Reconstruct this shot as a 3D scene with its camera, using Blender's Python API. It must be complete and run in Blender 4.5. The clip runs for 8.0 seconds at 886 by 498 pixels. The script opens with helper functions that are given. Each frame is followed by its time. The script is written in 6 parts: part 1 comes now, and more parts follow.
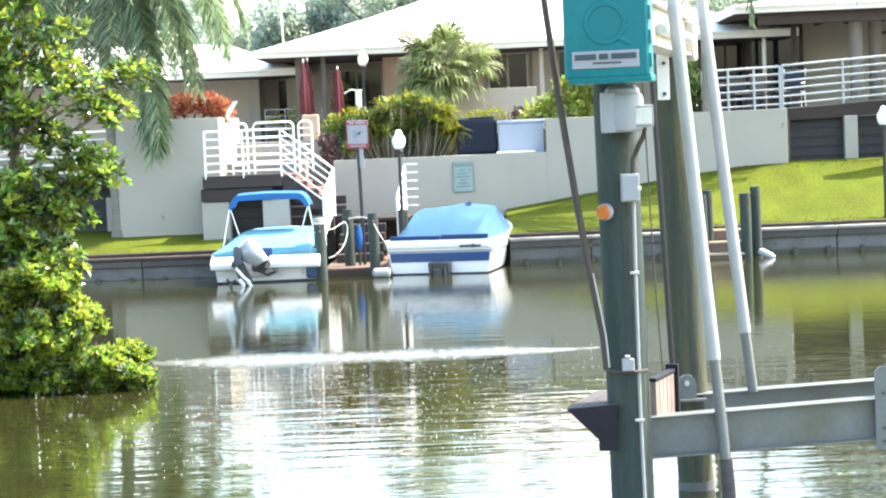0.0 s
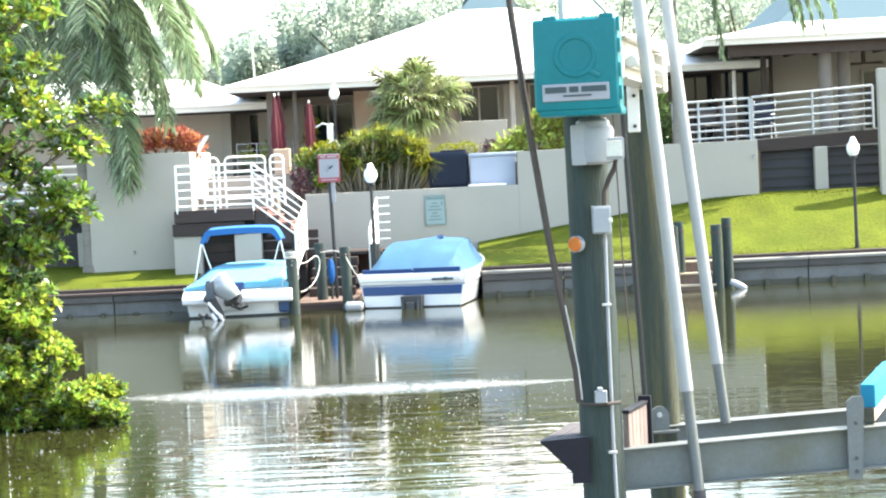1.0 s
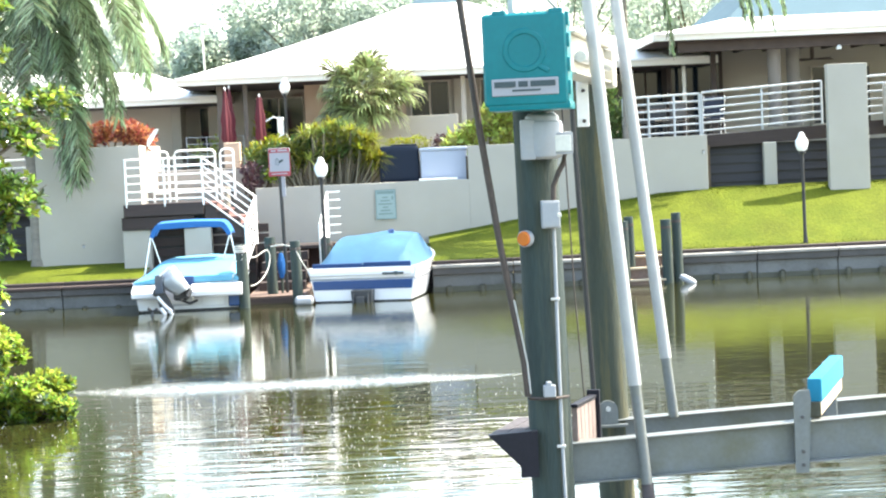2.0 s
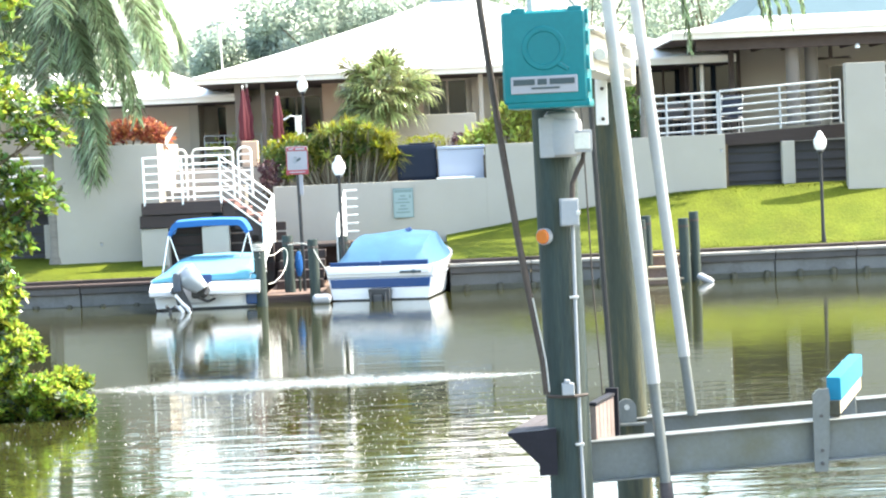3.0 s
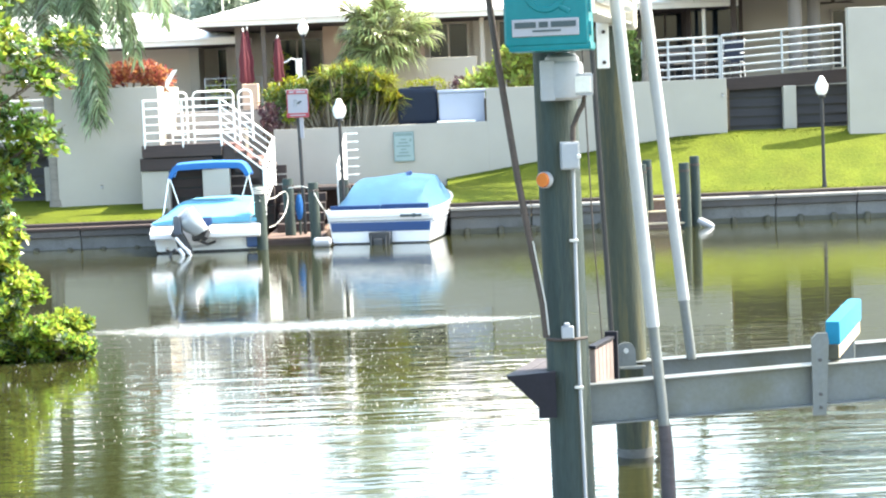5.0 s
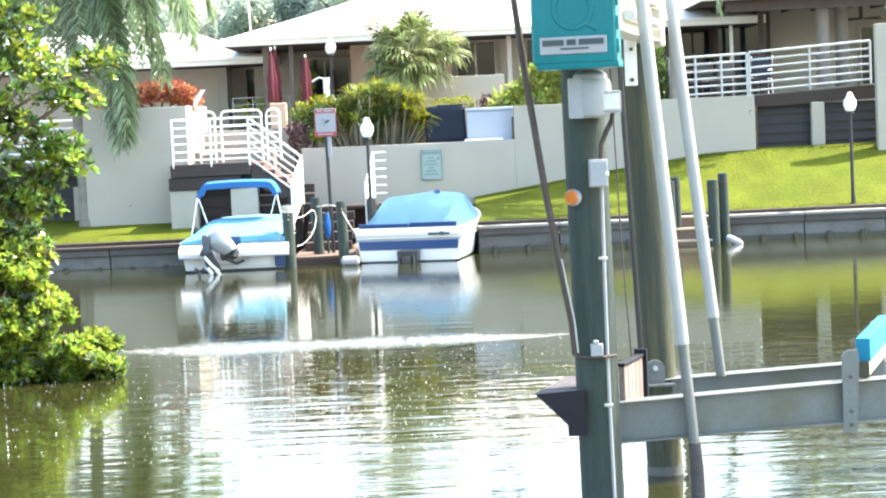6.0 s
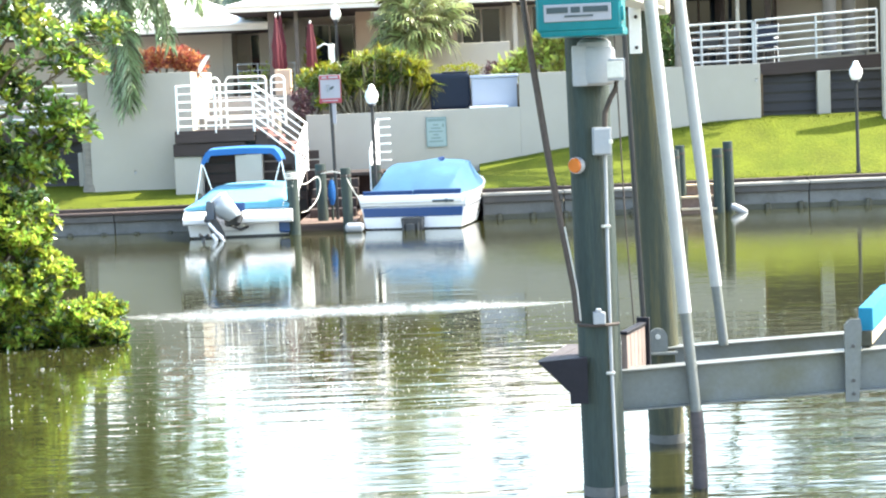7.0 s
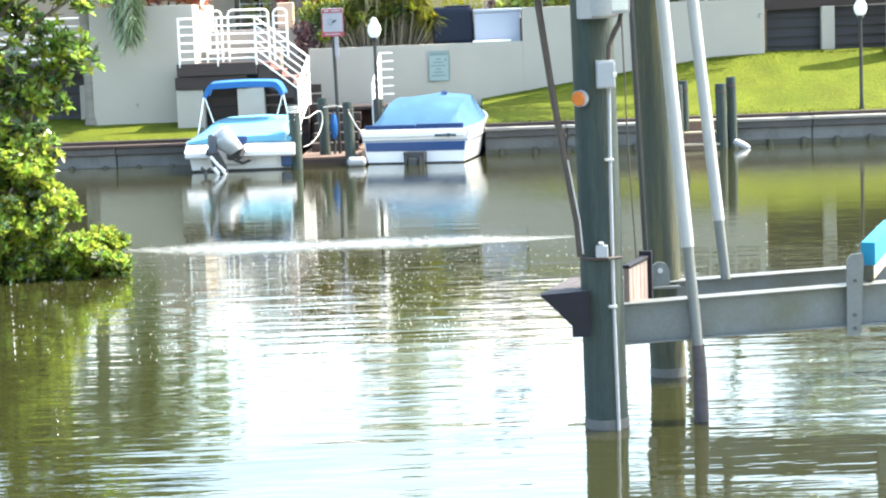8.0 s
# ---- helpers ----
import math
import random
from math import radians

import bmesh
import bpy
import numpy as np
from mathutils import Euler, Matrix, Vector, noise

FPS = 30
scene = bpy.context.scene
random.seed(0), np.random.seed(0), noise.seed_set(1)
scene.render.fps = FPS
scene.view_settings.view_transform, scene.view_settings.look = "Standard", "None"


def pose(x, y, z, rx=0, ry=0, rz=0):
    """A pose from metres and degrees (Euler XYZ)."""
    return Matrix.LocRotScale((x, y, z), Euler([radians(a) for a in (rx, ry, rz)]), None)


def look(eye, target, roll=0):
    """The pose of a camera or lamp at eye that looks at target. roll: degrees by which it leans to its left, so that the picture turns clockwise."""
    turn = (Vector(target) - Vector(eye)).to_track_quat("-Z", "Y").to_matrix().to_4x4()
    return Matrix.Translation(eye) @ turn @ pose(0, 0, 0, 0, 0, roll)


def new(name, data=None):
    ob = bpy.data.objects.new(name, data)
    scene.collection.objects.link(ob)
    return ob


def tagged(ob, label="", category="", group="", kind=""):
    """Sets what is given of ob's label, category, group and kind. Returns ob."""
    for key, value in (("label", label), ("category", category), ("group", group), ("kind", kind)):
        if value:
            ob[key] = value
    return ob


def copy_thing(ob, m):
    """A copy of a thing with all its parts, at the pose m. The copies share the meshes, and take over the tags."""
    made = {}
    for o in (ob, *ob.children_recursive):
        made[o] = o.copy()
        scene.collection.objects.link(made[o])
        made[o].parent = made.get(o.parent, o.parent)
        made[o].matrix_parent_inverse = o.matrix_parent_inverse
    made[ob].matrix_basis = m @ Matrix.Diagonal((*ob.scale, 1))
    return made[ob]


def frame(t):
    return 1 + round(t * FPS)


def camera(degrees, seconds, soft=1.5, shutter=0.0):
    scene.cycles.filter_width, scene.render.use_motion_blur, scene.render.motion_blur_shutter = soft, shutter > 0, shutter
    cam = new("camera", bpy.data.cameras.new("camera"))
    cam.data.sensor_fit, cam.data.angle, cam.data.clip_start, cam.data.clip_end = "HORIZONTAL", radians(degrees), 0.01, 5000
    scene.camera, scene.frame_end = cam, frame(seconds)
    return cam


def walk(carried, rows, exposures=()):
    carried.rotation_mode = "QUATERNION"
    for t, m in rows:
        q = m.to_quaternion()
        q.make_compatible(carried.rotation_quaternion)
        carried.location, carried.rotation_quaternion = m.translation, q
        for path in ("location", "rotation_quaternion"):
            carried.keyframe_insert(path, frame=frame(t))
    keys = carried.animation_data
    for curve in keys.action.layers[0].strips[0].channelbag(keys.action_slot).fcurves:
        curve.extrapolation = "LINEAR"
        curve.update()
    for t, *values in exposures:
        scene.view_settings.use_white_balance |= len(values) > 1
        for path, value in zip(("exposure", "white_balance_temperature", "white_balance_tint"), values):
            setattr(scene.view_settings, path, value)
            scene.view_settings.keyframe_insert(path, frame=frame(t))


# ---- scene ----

# ---- camera ----
cam = camera(26.73, 8.0, soft=2.1)
ROWS = [  # seconds, eye x, y, z, yaw, pitch, lean to the right
    (0.0, -0.005, 0.006, 3.108, 1.463, -3.676, 2.412),
    (0.5, 0.003, -0.002, 3.105, 2.204, -3.262, 2.688),
    (1.0, 0.000, 0.006, 3.108, 0.573, -2.698, 2.734),
    (1.5, 0.010, 0.008, 3.103, -0.007, -2.741, 2.845),
    (1.7, 0.014, 0.008, 3.107, -0.731, -2.865, 2.765),
    (2.8, 0.005, 0.004, 3.105, -1.027, -2.987, 2.435),
    (3.0, 0.000, 0.007, 3.099, -0.402, -2.950, 2.508),
    (3.5, 0.000, 0.000, 3.100, 0.000, -3.382, 2.700),
    (4.0, 0.012, 0.001, 3.097, 0.060, -3.528, 2.484),
    (4.5, 0.006, 0.002, 3.094, -0.223, -4.828, 2.192),
    (4.7, 0.004, 0.001, 3.092, -0.430, -4.810, 2.250),
    (6.0, -0.005, -0.003, 3.091, 0.516, -4.069, 2.594),
    (6.5, -0.003, 0.001, 3.091, 0.555, -4.657, 2.395),
    (7.0, 0.010, 0.004, 3.092, 0.711, -5.073, 2.351),
    (7.5, -0.014, -0.009, 3.088, 0.607, -5.672, 2.274),
    (8.0, 0.000, -0.003, 3.074, 0.836, -7.054, 2.126),
]
walk(cam, [(t, pose(x, y, z, 90 + pitch, 0, yaw) @ pose(0, 0, 0, 0, 0, -lean)) for t, x, y, z, yaw, pitch, lean in ROWS],
     exposures=[(0.0, 2.42, 6920, 6), (1.5, 2.44, 6920, 6), (3.0, 2.52, 6920, 6), (4.5, 2.56, 6920, 6), (6.5, 2.55, 6920, 6), (8.0, 2.44, 6920, 6)])

# ---- light ----
SUN_EL, SUN_AZ = radians(54), radians(18)  # azimuth from +x towards +y
world = bpy.data.worlds.new("world")
scene.world = world
world.use_nodes = True
wn = world.node_tree.nodes
sky = wn.new("ShaderNodeTexSky")
sky.sky_type = "NISHITA"
sky.sun_disc = False
sky.sun_elevation = SUN_EL
sky.sun_rotation = math.pi / 2 - SUN_AZ
sky.air_density, sky.dust_density, sky.ozone_density = 1.25, 2.3, 0.6
wn["Background"].inputs["Strength"].default_value = 0.15
world.node_tree.links.new(sky.outputs[0], wn["Background"].inputs["Color"])
sun = new("sun", bpy.data.lights.new("sun", "SUN"))
sun.data.energy, sun.data.angle, sun.data.color = 3.3, radians(0.6), (1.0, 0.94, 0.84)
sun_dir = Vector((math.cos(SUN_AZ) * math.cos(SUN_EL), math.sin(SUN_AZ) * math.cos(SUN_EL), math.sin(SUN_EL)))
sun.matrix_world = look(sun_dir * 60, (0, 0, 0))

# ---- materials ----


def material(name, color, rough=0.6, metal=0.0, vary=0.15, scale=3.0, fine=40.0, bump=0.0, stain=None, stain_amount=0.0,
             stretch=(1, 1, 1), island=0.0, piece=0.0, spec=0.5, leaf=0.0, coat=0.0):
    """A surface with colour changes at two scales, a stain with its own shape, and fine relief."""
    m = bpy.data.materials.new(name)
    m.use_nodes = True
    t = m.node_tree
    n, l = t.nodes, t.links
    p = n["Principled BSDF"]
    co = n.new("ShaderNodeTexCoord")
    mp = n.new("ShaderNodeMapping")
    mp.inputs["Scale"].default_value = stretch
    l.new(co.outputs["Object"], mp.inputs["Vector"])
    big = n.new("ShaderNodeTexNoise")
    big.inputs["Scale"].default_value, big.inputs["Detail"].default_value = scale, 5
    small = n.new("ShaderNodeTexNoise")
    small.inputs["Scale"].default_value, small.inputs["Detail"].default_value = fine, 3
    l.new(mp.outputs[0], big.inputs["Vector"])
    l.new(mp.outputs[0], small.inputs["Vector"])
    add = n.new("ShaderNodeMath")
    add.operation = "ADD"
    l.new(big.outputs[0], add.inputs[0])
    l.new(small.outputs[0], add.inputs[1])
    rng = n.new("ShaderNodeMapRange")
    rng.inputs["From Min"].default_value, rng.inputs["From Max"].default_value = 0.6, 1.4
    rng.inputs["To Min"].default_value, rng.inputs["To Max"].default_value = 1 - vary, 1 + vary
    l.new(add.outputs[0], rng.inputs["Value"])
    value = rng.outputs[0]
    if island or piece:
        src = n.new("ShaderNodeNewGeometry").outputs["Random Per Island"] if island else n.new("ShaderNodeObjectInfo").outputs["Random"]
        r2 = n.new("ShaderNodeMapRange")
        k = island or piece
        r2.inputs["To Min"].default_value, r2.inputs["To Max"].default_value = 1 - k, 1 + k
        l.new(src, r2.inputs["Value"])
        mul = n.new("ShaderNodeMath")
        mul.operation = "MULTIPLY"
        l.new(value, mul.inputs[0])
        l.new(r2.outputs[0], mul.inputs[1])
        value = mul.outputs[0]
    hsv = n.new("ShaderNodeHueSaturation")
    hsv.inputs["Color"].default_value = (*color, 1)
    l.new(value, hsv.inputs["Value"])
    out = hsv.outputs[0]
    if leaf:
        hue = n.new("ShaderNodeMapRange")
        hue.inputs["To Min"].default_value, hue.inputs["To Max"].default_value = 0.5 - 0.045, 0.5 + 0.035
        l.new(n.new("ShaderNodeNewGeometry").outputs["Random Per Island"], hue.inputs["Value"])
        l.new(hue.outputs[0], hsv.inputs["Hue"])
    if stain:
        spot = n.new("ShaderNodeTexNoise")
        spot.inputs["Scale"].default_value, spot.inputs["Detail"].default_value = scale * 0.6, 8
        spot.inputs["Roughness"].default_value = 0.7
        l.new(mp.outputs[0], spot.inputs["Vector"])
        ramp = n.new("ShaderNodeMapRange")
        ramp.inputs["From Min"].default_value, ramp.inputs["From Max"].default_value = 0.48, 0.72
        ramp.inputs["To Max"].default_value = stain_amount
        l.new(spot.outputs[0], ramp.inputs["Value"])
        mix = n.new("ShaderNodeMix")
        mix.data_type = "RGBA"
        mix.inputs["B"].default_value = (*stain, 1)
        l.new(ramp.outputs[0], mix.inputs["Factor"])
        l.new(out, mix.inputs["A"])
        out = mix.outputs["Result"]
    l.new(out, p.inputs["Base Color"])
    p.inputs["Roughness"].default_value, p.inputs["Metallic"].default_value = rough, metal
    p.inputs["Specular IOR Level"].default_value = spec
    p.inputs["Coat Weight"].default_value = coat
    if bump:
        b = n.new("ShaderNodeBump")
        b.inputs["Strength"].default_value, b.inputs["Distance"].default_value = 0.6, bump
        l.new(add.outputs[0], b.inputs["Height"])
        l.new(b.outputs[0], p.inputs["Normal"])
    if leaf:
        tr = n.new("ShaderNodeBsdfTranslucent")
        l.new(out, tr.inputs["Color"])
        ms = n.new("ShaderNodeMixShader")
        ms.inputs[0].default_value = leaf
        l.new(p.outputs[0], ms.inputs[1])
        l.new(tr.outputs[0], ms.inputs[2])
        l.new(ms.outputs[0], n["Material Output"].inputs["Surface"])
    return m


def water_material():
    m = bpy.data.materials.new("canal_water")
    m.use_nodes = True
    n, l = m.node_tree.nodes, m.node_tree.links
    p = n["Principled BSDF"]
    p.inputs["Base Color"].default_value = (0.020, 0.021, 0.007, 1)
    # IOR set far above water's to brighten the reflections
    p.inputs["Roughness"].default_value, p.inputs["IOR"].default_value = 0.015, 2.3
    co = n.new("ShaderNodeTexCoord")

    def waves(sx, sy, scale, detail):
        mp = n.new("ShaderNodeMapping")
        mp.inputs["Scale"].default_value = (sx, sy, 1)
        l.new(co.outputs["Object"], mp.inputs["Vector"])
        t = n.new("ShaderNodeTexNoise")
        t.inputs["Scale"].default_value, t.inputs["Detail"].default_value = scale, detail
        l.new(mp.outputs[0], t.inputs["Vector"])
        return t.outputs[0]

    def math_node(op, a, b):
        k = n.new("ShaderNodeMath")
        k.operation = op
        for i, v in enumerate((a, b)):
            if isinstance(v, (int, float)):
                k.inputs[i].default_value = v
            else:
                l.new(v, k.inputs[i])
        return k.outputs[0]

    def ramp(v, lo, hi, a, b):
        r = n.new("ShaderNodeMapRange")
        r.interpolation_type = "SMOOTHSTEP"
        for key, x in (("From Min", lo), ("From Max", hi), ("To Min", a), ("To Max", b)):
            r.inputs[key].default_value = x
        l.new(v, r.inputs["Value"])
        return r.outputs[0]

    sep = n.new("ShaderNodeSeparateXYZ")
    l.new(co.outputs["Object"], sep.inputs[0])
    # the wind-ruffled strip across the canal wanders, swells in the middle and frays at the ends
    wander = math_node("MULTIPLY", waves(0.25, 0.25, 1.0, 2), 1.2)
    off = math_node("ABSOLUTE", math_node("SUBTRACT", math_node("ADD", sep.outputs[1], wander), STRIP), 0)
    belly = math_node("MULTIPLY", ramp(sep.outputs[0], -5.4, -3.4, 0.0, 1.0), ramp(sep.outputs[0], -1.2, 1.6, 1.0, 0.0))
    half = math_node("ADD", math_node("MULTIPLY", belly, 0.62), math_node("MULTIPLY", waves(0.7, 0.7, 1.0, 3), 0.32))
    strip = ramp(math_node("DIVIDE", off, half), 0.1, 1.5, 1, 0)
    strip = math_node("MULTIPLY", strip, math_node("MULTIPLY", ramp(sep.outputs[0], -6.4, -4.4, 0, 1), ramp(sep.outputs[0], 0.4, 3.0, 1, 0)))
    near = ramp(sep.outputs[1], 12, 36, 1.0, 0.22)
    swell = math_node("MULTIPLY", waves(0.16, 0.9, 1.0, 2), 0.0060)
    ripple = math_node("MULTIPLY", waves(0.8, 3.4, 1.3, 1), 0.0030)
    wavelet = math_node("MULTIPLY", waves(0.5, 3.6, 1.0, 2), 0.013)
    fine = math_node("MULTIPLY", waves(3.0, 5.0, 4.0, 3), 0.010)
    # patches of breeze come and go over the near water
    patch = ramp(waves(0.12, 0.35, 1.0, 2), 0.38, 0.62, 0.25, 1.0)
    close = math_node("MULTIPLY", ramp(sep.outputs[1], 13, 31, 1.0, 0.06), patch)
    h = math_node("MULTIPLY", math_node("ADD", swell, ripple), near)
    h = math_node("ADD", h, math_node("MULTIPLY", wavelet, close))
    shiver = math_node("MULTIPLY", waves(1.2, 4.0, 4.0, 2), ramp(sep.outputs[1], 24, 34, 0.0005, 0.0016))
    h = math_node("ADD", h, shiver)
    lines = math_node("MULTIPLY", waves(1.6, 8.5, 1.0, 2), ramp(sep.outputs[1], 18, 32, 0.0036, 0.0005))
    h = math_node("ADD", h, lines)
    h = math_node("ADD", h, math_node("MULTIPLY", fine, strip))
    # pale grey mixed into the strip's colour for its bright sky reflection
    sky_gleam = math_node("MULTIPLY", ramp(math_node("ADD", waves(1.5, 3.0, 6.0, 3), math_node("MULTIPLY", strip, 0.12)), 0.50, 0.78, 0, 0.75), strip)
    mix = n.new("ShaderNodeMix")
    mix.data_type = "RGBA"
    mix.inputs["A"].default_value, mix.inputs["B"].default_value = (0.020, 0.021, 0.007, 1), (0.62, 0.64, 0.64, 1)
    l.new(sky_gleam, mix.inputs["Factor"])
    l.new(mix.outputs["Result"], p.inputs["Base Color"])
    b = n.new("ShaderNodeBump")
    b.inputs["Strength"].default_value, b.inputs["Distance"].default_value = 1.0, 1.0
    l.new(h, b.inputs["Height"])
    l.new(b.outputs[0], p.inputs["Normal"])
    return m


STRIP = 26.45
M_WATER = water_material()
M_STUCCO = material("cream_stucco", (0.36, 0.34, 0.302), 0.85, vary=0.05, scale=1.2, fine=60, bump=0.004, stain=(0.33, 0.31, 0.26), stain_amount=0.4)
M_PEACH = material("peach_stucco", (0.46, 0.34, 0.26), 0.85, vary=0.06, scale=1.0, fine=50, bump=0.004, stain=(0.4, 0.32, 0.25), stain_amount=0.2)
M_TAN = material("tan_stucco", (0.42, 0.38, 0.33), 0.85, vary=0.06, scale=1.0, fine=50, bump=0.004)
M_ROOF = material("white_roof_membrane", (0.82, 0.80, 0.78), 0.7, vary=0.06, scale=0.7, fine=14, bump=0.004, stain=(0.6, 0.58, 0.54), stain_amount=0.3)
M_FASCIA = material("white_fascia_paint", (0.8, 0.78, 0.74), 0.5, vary=0.05, scale=2, stain=(0.55, 0.52, 0.45), stain_amount=0.2)
M_BEAM = material("cream_beam_paint", (0.46, 0.44, 0.38), 0.5, vary=0.06, scale=3, stain=(0.3, 0.28, 0.22), stain_amount=0.4)
# brown lowered so that porch undersides carry their shade in the colour
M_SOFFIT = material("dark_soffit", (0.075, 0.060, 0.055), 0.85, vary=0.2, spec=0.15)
M_BROWN = material("dark_brown_board", (0.037, 0.024, 0.022), 0.75, vary=0.3, scale=4, fine=30, stretch=(0.4, 3, 6), bump=0.004, piece=0.25)
M_MAHOGANY = material("red_brown_plank", (0.05, 0.026, 0.023), 0.8, vary=0.3, scale=4, fine=30, stretch=(6, 6, 0.5), bump=0.004, piece=0.25)
M_STEP = material("brick_red_tread", (0.17, 0.085, 0.075), 0.75, vary=0.2, scale=4, fine=40, bump=0.003, piece=0.15)
M_WHITE = material("white_paint", (0.82, 0.82, 0.80), 0.4, vary=0.04, scale=4, stain=(0.55, 0.5, 0.42), stain_amount=0.18)
M_GLASS = material("dark_window_glass", (0.008, 0.014, 0.022), 0.06, vary=0.2, spec=0.35)
M_CONC = material("seawall_concrete", (0.115, 0.118, 0.118), 0.85, vary=0.18, scale=2.0, fine=25, bump=0.01, stain=(0.055, 0.055, 0.048), stain_amount=0.85, piece=0.18)
M_CAP = material("weathered_cap", (0.068, 0.066, 0.066), 0.85, vary=0.25, scale=3, fine=30, bump=0.006, stain=(0.06, 0.05, 0.045), stain_amount=0.6, piece=0.15)
M_CAP2 = material("pale_cap_concrete", (0.22, 0.215, 0.20), 0.85, vary=0.15, scale=3, fine=30, bump=0.005, stain=(0.16, 0.15, 0.13), stain_amount=0.5, piece=0.1)
M_WET = material("wet_algae_concrete", (0.05, 0.05, 0.035), 0.45, vary=0.3, scale=3, fine=25, bump=0.012)
M_GRASS = material("lawn_grass", (0.071, 0.088, 0.006), 0.85, vary=0.42, scale=1.1, fine=17, bump=0.035, stain=(0.040, 0.066, 0.002), stain_amount=0.7, stretch=(1, 0.6, 1), spec=0.12)
M_SOIL = material("planting_soil", (0.10, 0.075, 0.05), 0.95, vary=0.3, scale=3, fine=40, bump=0.03)
M_PAVE = material("terrace_paving", (0.27, 0.25, 0.235), 0.8, vary=0.12, scale=1, fine=20, bump=0.003)
# the ochre stain also carries the sunlit edge tint of both pile woods
M_PILE = material("treated_pile_wood", (0.025, 0.041, 0.039), 0.85, vary=0.3, scale=3.5, fine=28, stretch=(4, 4, 0.35), bump=0.012, stain=(0.11, 0.105, 0.055), stain_amount=0.35)
M_PILE2 = material("mossy_pile_wood", (0.038, 0.047, 0.034), 0.85, vary=0.3, scale=3.0, fine=28, stretch=(4, 4, 0.35), bump=0.012, stain=(0.17, 0.135, 0.045), stain_amount=0.65)
M_ALU = material("weathered_aluminium", (0.16, 0.175, 0.178), 0.5, metal=0.45, vary=0.14, scale=2.2, fine=30, stain=(0.12, 0.12, 0.075), stain_amount=0.75, bump=0.001)
# white paint greyed to put the deck's shade into the rails
M_RAIL = material("shade_greyed_white_paint", (0.42, 0.44, 0.46), 0.45, vary=0.06, scale=4)
M_GALV = material("galvanised_steel", (0.55, 0.56, 0.57), 0.4, metal=0.7, vary=0.12, scale=6)
M_TEAL = material("teal_plastic_cover", (0.001, 0.145, 0.17), 0.32, vary=0.07, scale=3, fine=30, spec=0.25, stain=(0.008, 0.21, 0.24), stain_amount=0.4)
M_PVC = material("white_pvc_pipe", (0.33, 0.34, 0.345), 0.35, vary=0.04, scale=3, stain=(0.6, 0.6, 0.52), stain_amount=0.3)
M_GREYBOX = material("grey_enclosure_paint", (0.28, 0.30, 0.33), 0.45, vary=0.06, scale=6, stain=(0.3, 0.27, 0.22), stain_amount=0.35)
M_ORANGE = material("orange_reflector", (0.48, 0.12, 0.01), 0.25, vary=0.08, scale=12)
M_BLACK = material("black_steel", (0.018, 0.018, 0.02), 0.5, vary=0.2, scale=8)
M_CABLE = material("rusty_dark_pole", (0.045, 0.033, 0.028), 0.6, vary=0.35, scale=8)
M_GLOBE = material("frosted_globe", (0.86, 0.86, 0.86), 0.25, vary=0.02)
M_BLUE = material("blue_canvas", (0.09, 0.29, 0.40), 0.8, vary=0.07, scale=2.5, fine=60, bump=0.006)
# darker copy of the cover blue; this cover's weaker light is in the colour
M_BLUE4 = material("underlit_blue_canvas", (0.014, 0.078, 0.152), 0.8, vary=0.16, scale=2.0, fine=60, bump=0.006, stain=(0.04, 0.155, 0.24), stain_amount=0.5)
M_BLUE2 = material("deep_blue_canvas", (0.007, 0.105, 0.32), 0.75, vary=0.08, scale=3, fine=60, bump=0.004)
M_GEL = material("white_gelcoat", (0.70, 0.71, 0.74), 0.16, vary=0.03, scale=2, coat=0.5, stain=(0.62, 0.6, 0.52), stain_amount=0.15)
M_NAVY = material("blue_hull_stripe", (0.004, 0.042, 0.155), 0.3, vary=0.06, coat=0.1)
M_NAVY2 = material("navy_canvas_hem", (0.006, 0.036, 0.125), 0.8, vary=0.15, scale=6, fine=60)
# slate blue for the side of the cowling that lies in shade
M_SLATE = material("cowl_shade_blue", (0.05, 0.065, 0.095), 0.3, vary=0.08, coat=0.4)
M_CHARCOAL = material("charcoal_plastic", (0.03, 0.032, 0.036), 0.5, vary=0.2)
M_MOTOR = material("silver_cowling", (0.27, 0.30, 0.33), 0.28, metal=0.3, vary=0.06, coat=0.4)
M_STEEL = material("stainless_tube", (0.62, 0.64, 0.66), 0.2, metal=0.9, vary=0.05)
M_SLING = material("dark_navy_sling", (0.012, 0.017, 0.032), 0.8, vary=0.15, scale=6, fine=60)
# brown boards with their blue sky-lit shade put into the colour
M_BOARD = material("blue_black_board", (0.021, 0.020, 0.023), 0.7, vary=0.3, scale=4, fine=30, stretch=(0.4, 3, 6), bump=0.004, piece=0.25)
M_RED = material("maroon_canvas", (0.085, 0.007, 0.016), 0.8, vary=0.12, scale=4, fine=50, bump=0.004)
M_SIGNRED = material("sign_red", (0.30, 0.04, 0.055), 0.45, vary=0.06)
M_SIGNWHITE = material("sign_white", (0.29, 0.295, 0.33), 0.45, vary=0.04)
M_SIGNGREEN = material("pale_green_sign", (0.25, 0.33, 0.33), 0.5, vary=0.05)
M_INK = material("dark_lettering", (0.03, 0.05, 0.06), 0.5, vary=0.05)
M_TANK = material("black_poly_tank", (0.005, 0.011, 0.026), 0.5, vary=0.15, scale=4, spec=0.25)
# tan darkened for the columns, whose shade is put into the colour
M_COLUMN = material("shade_darkened_tan", (0.17, 0.155, 0.14), 0.8, vary=0.08, scale=1.5, fine=40, bump=0.003)
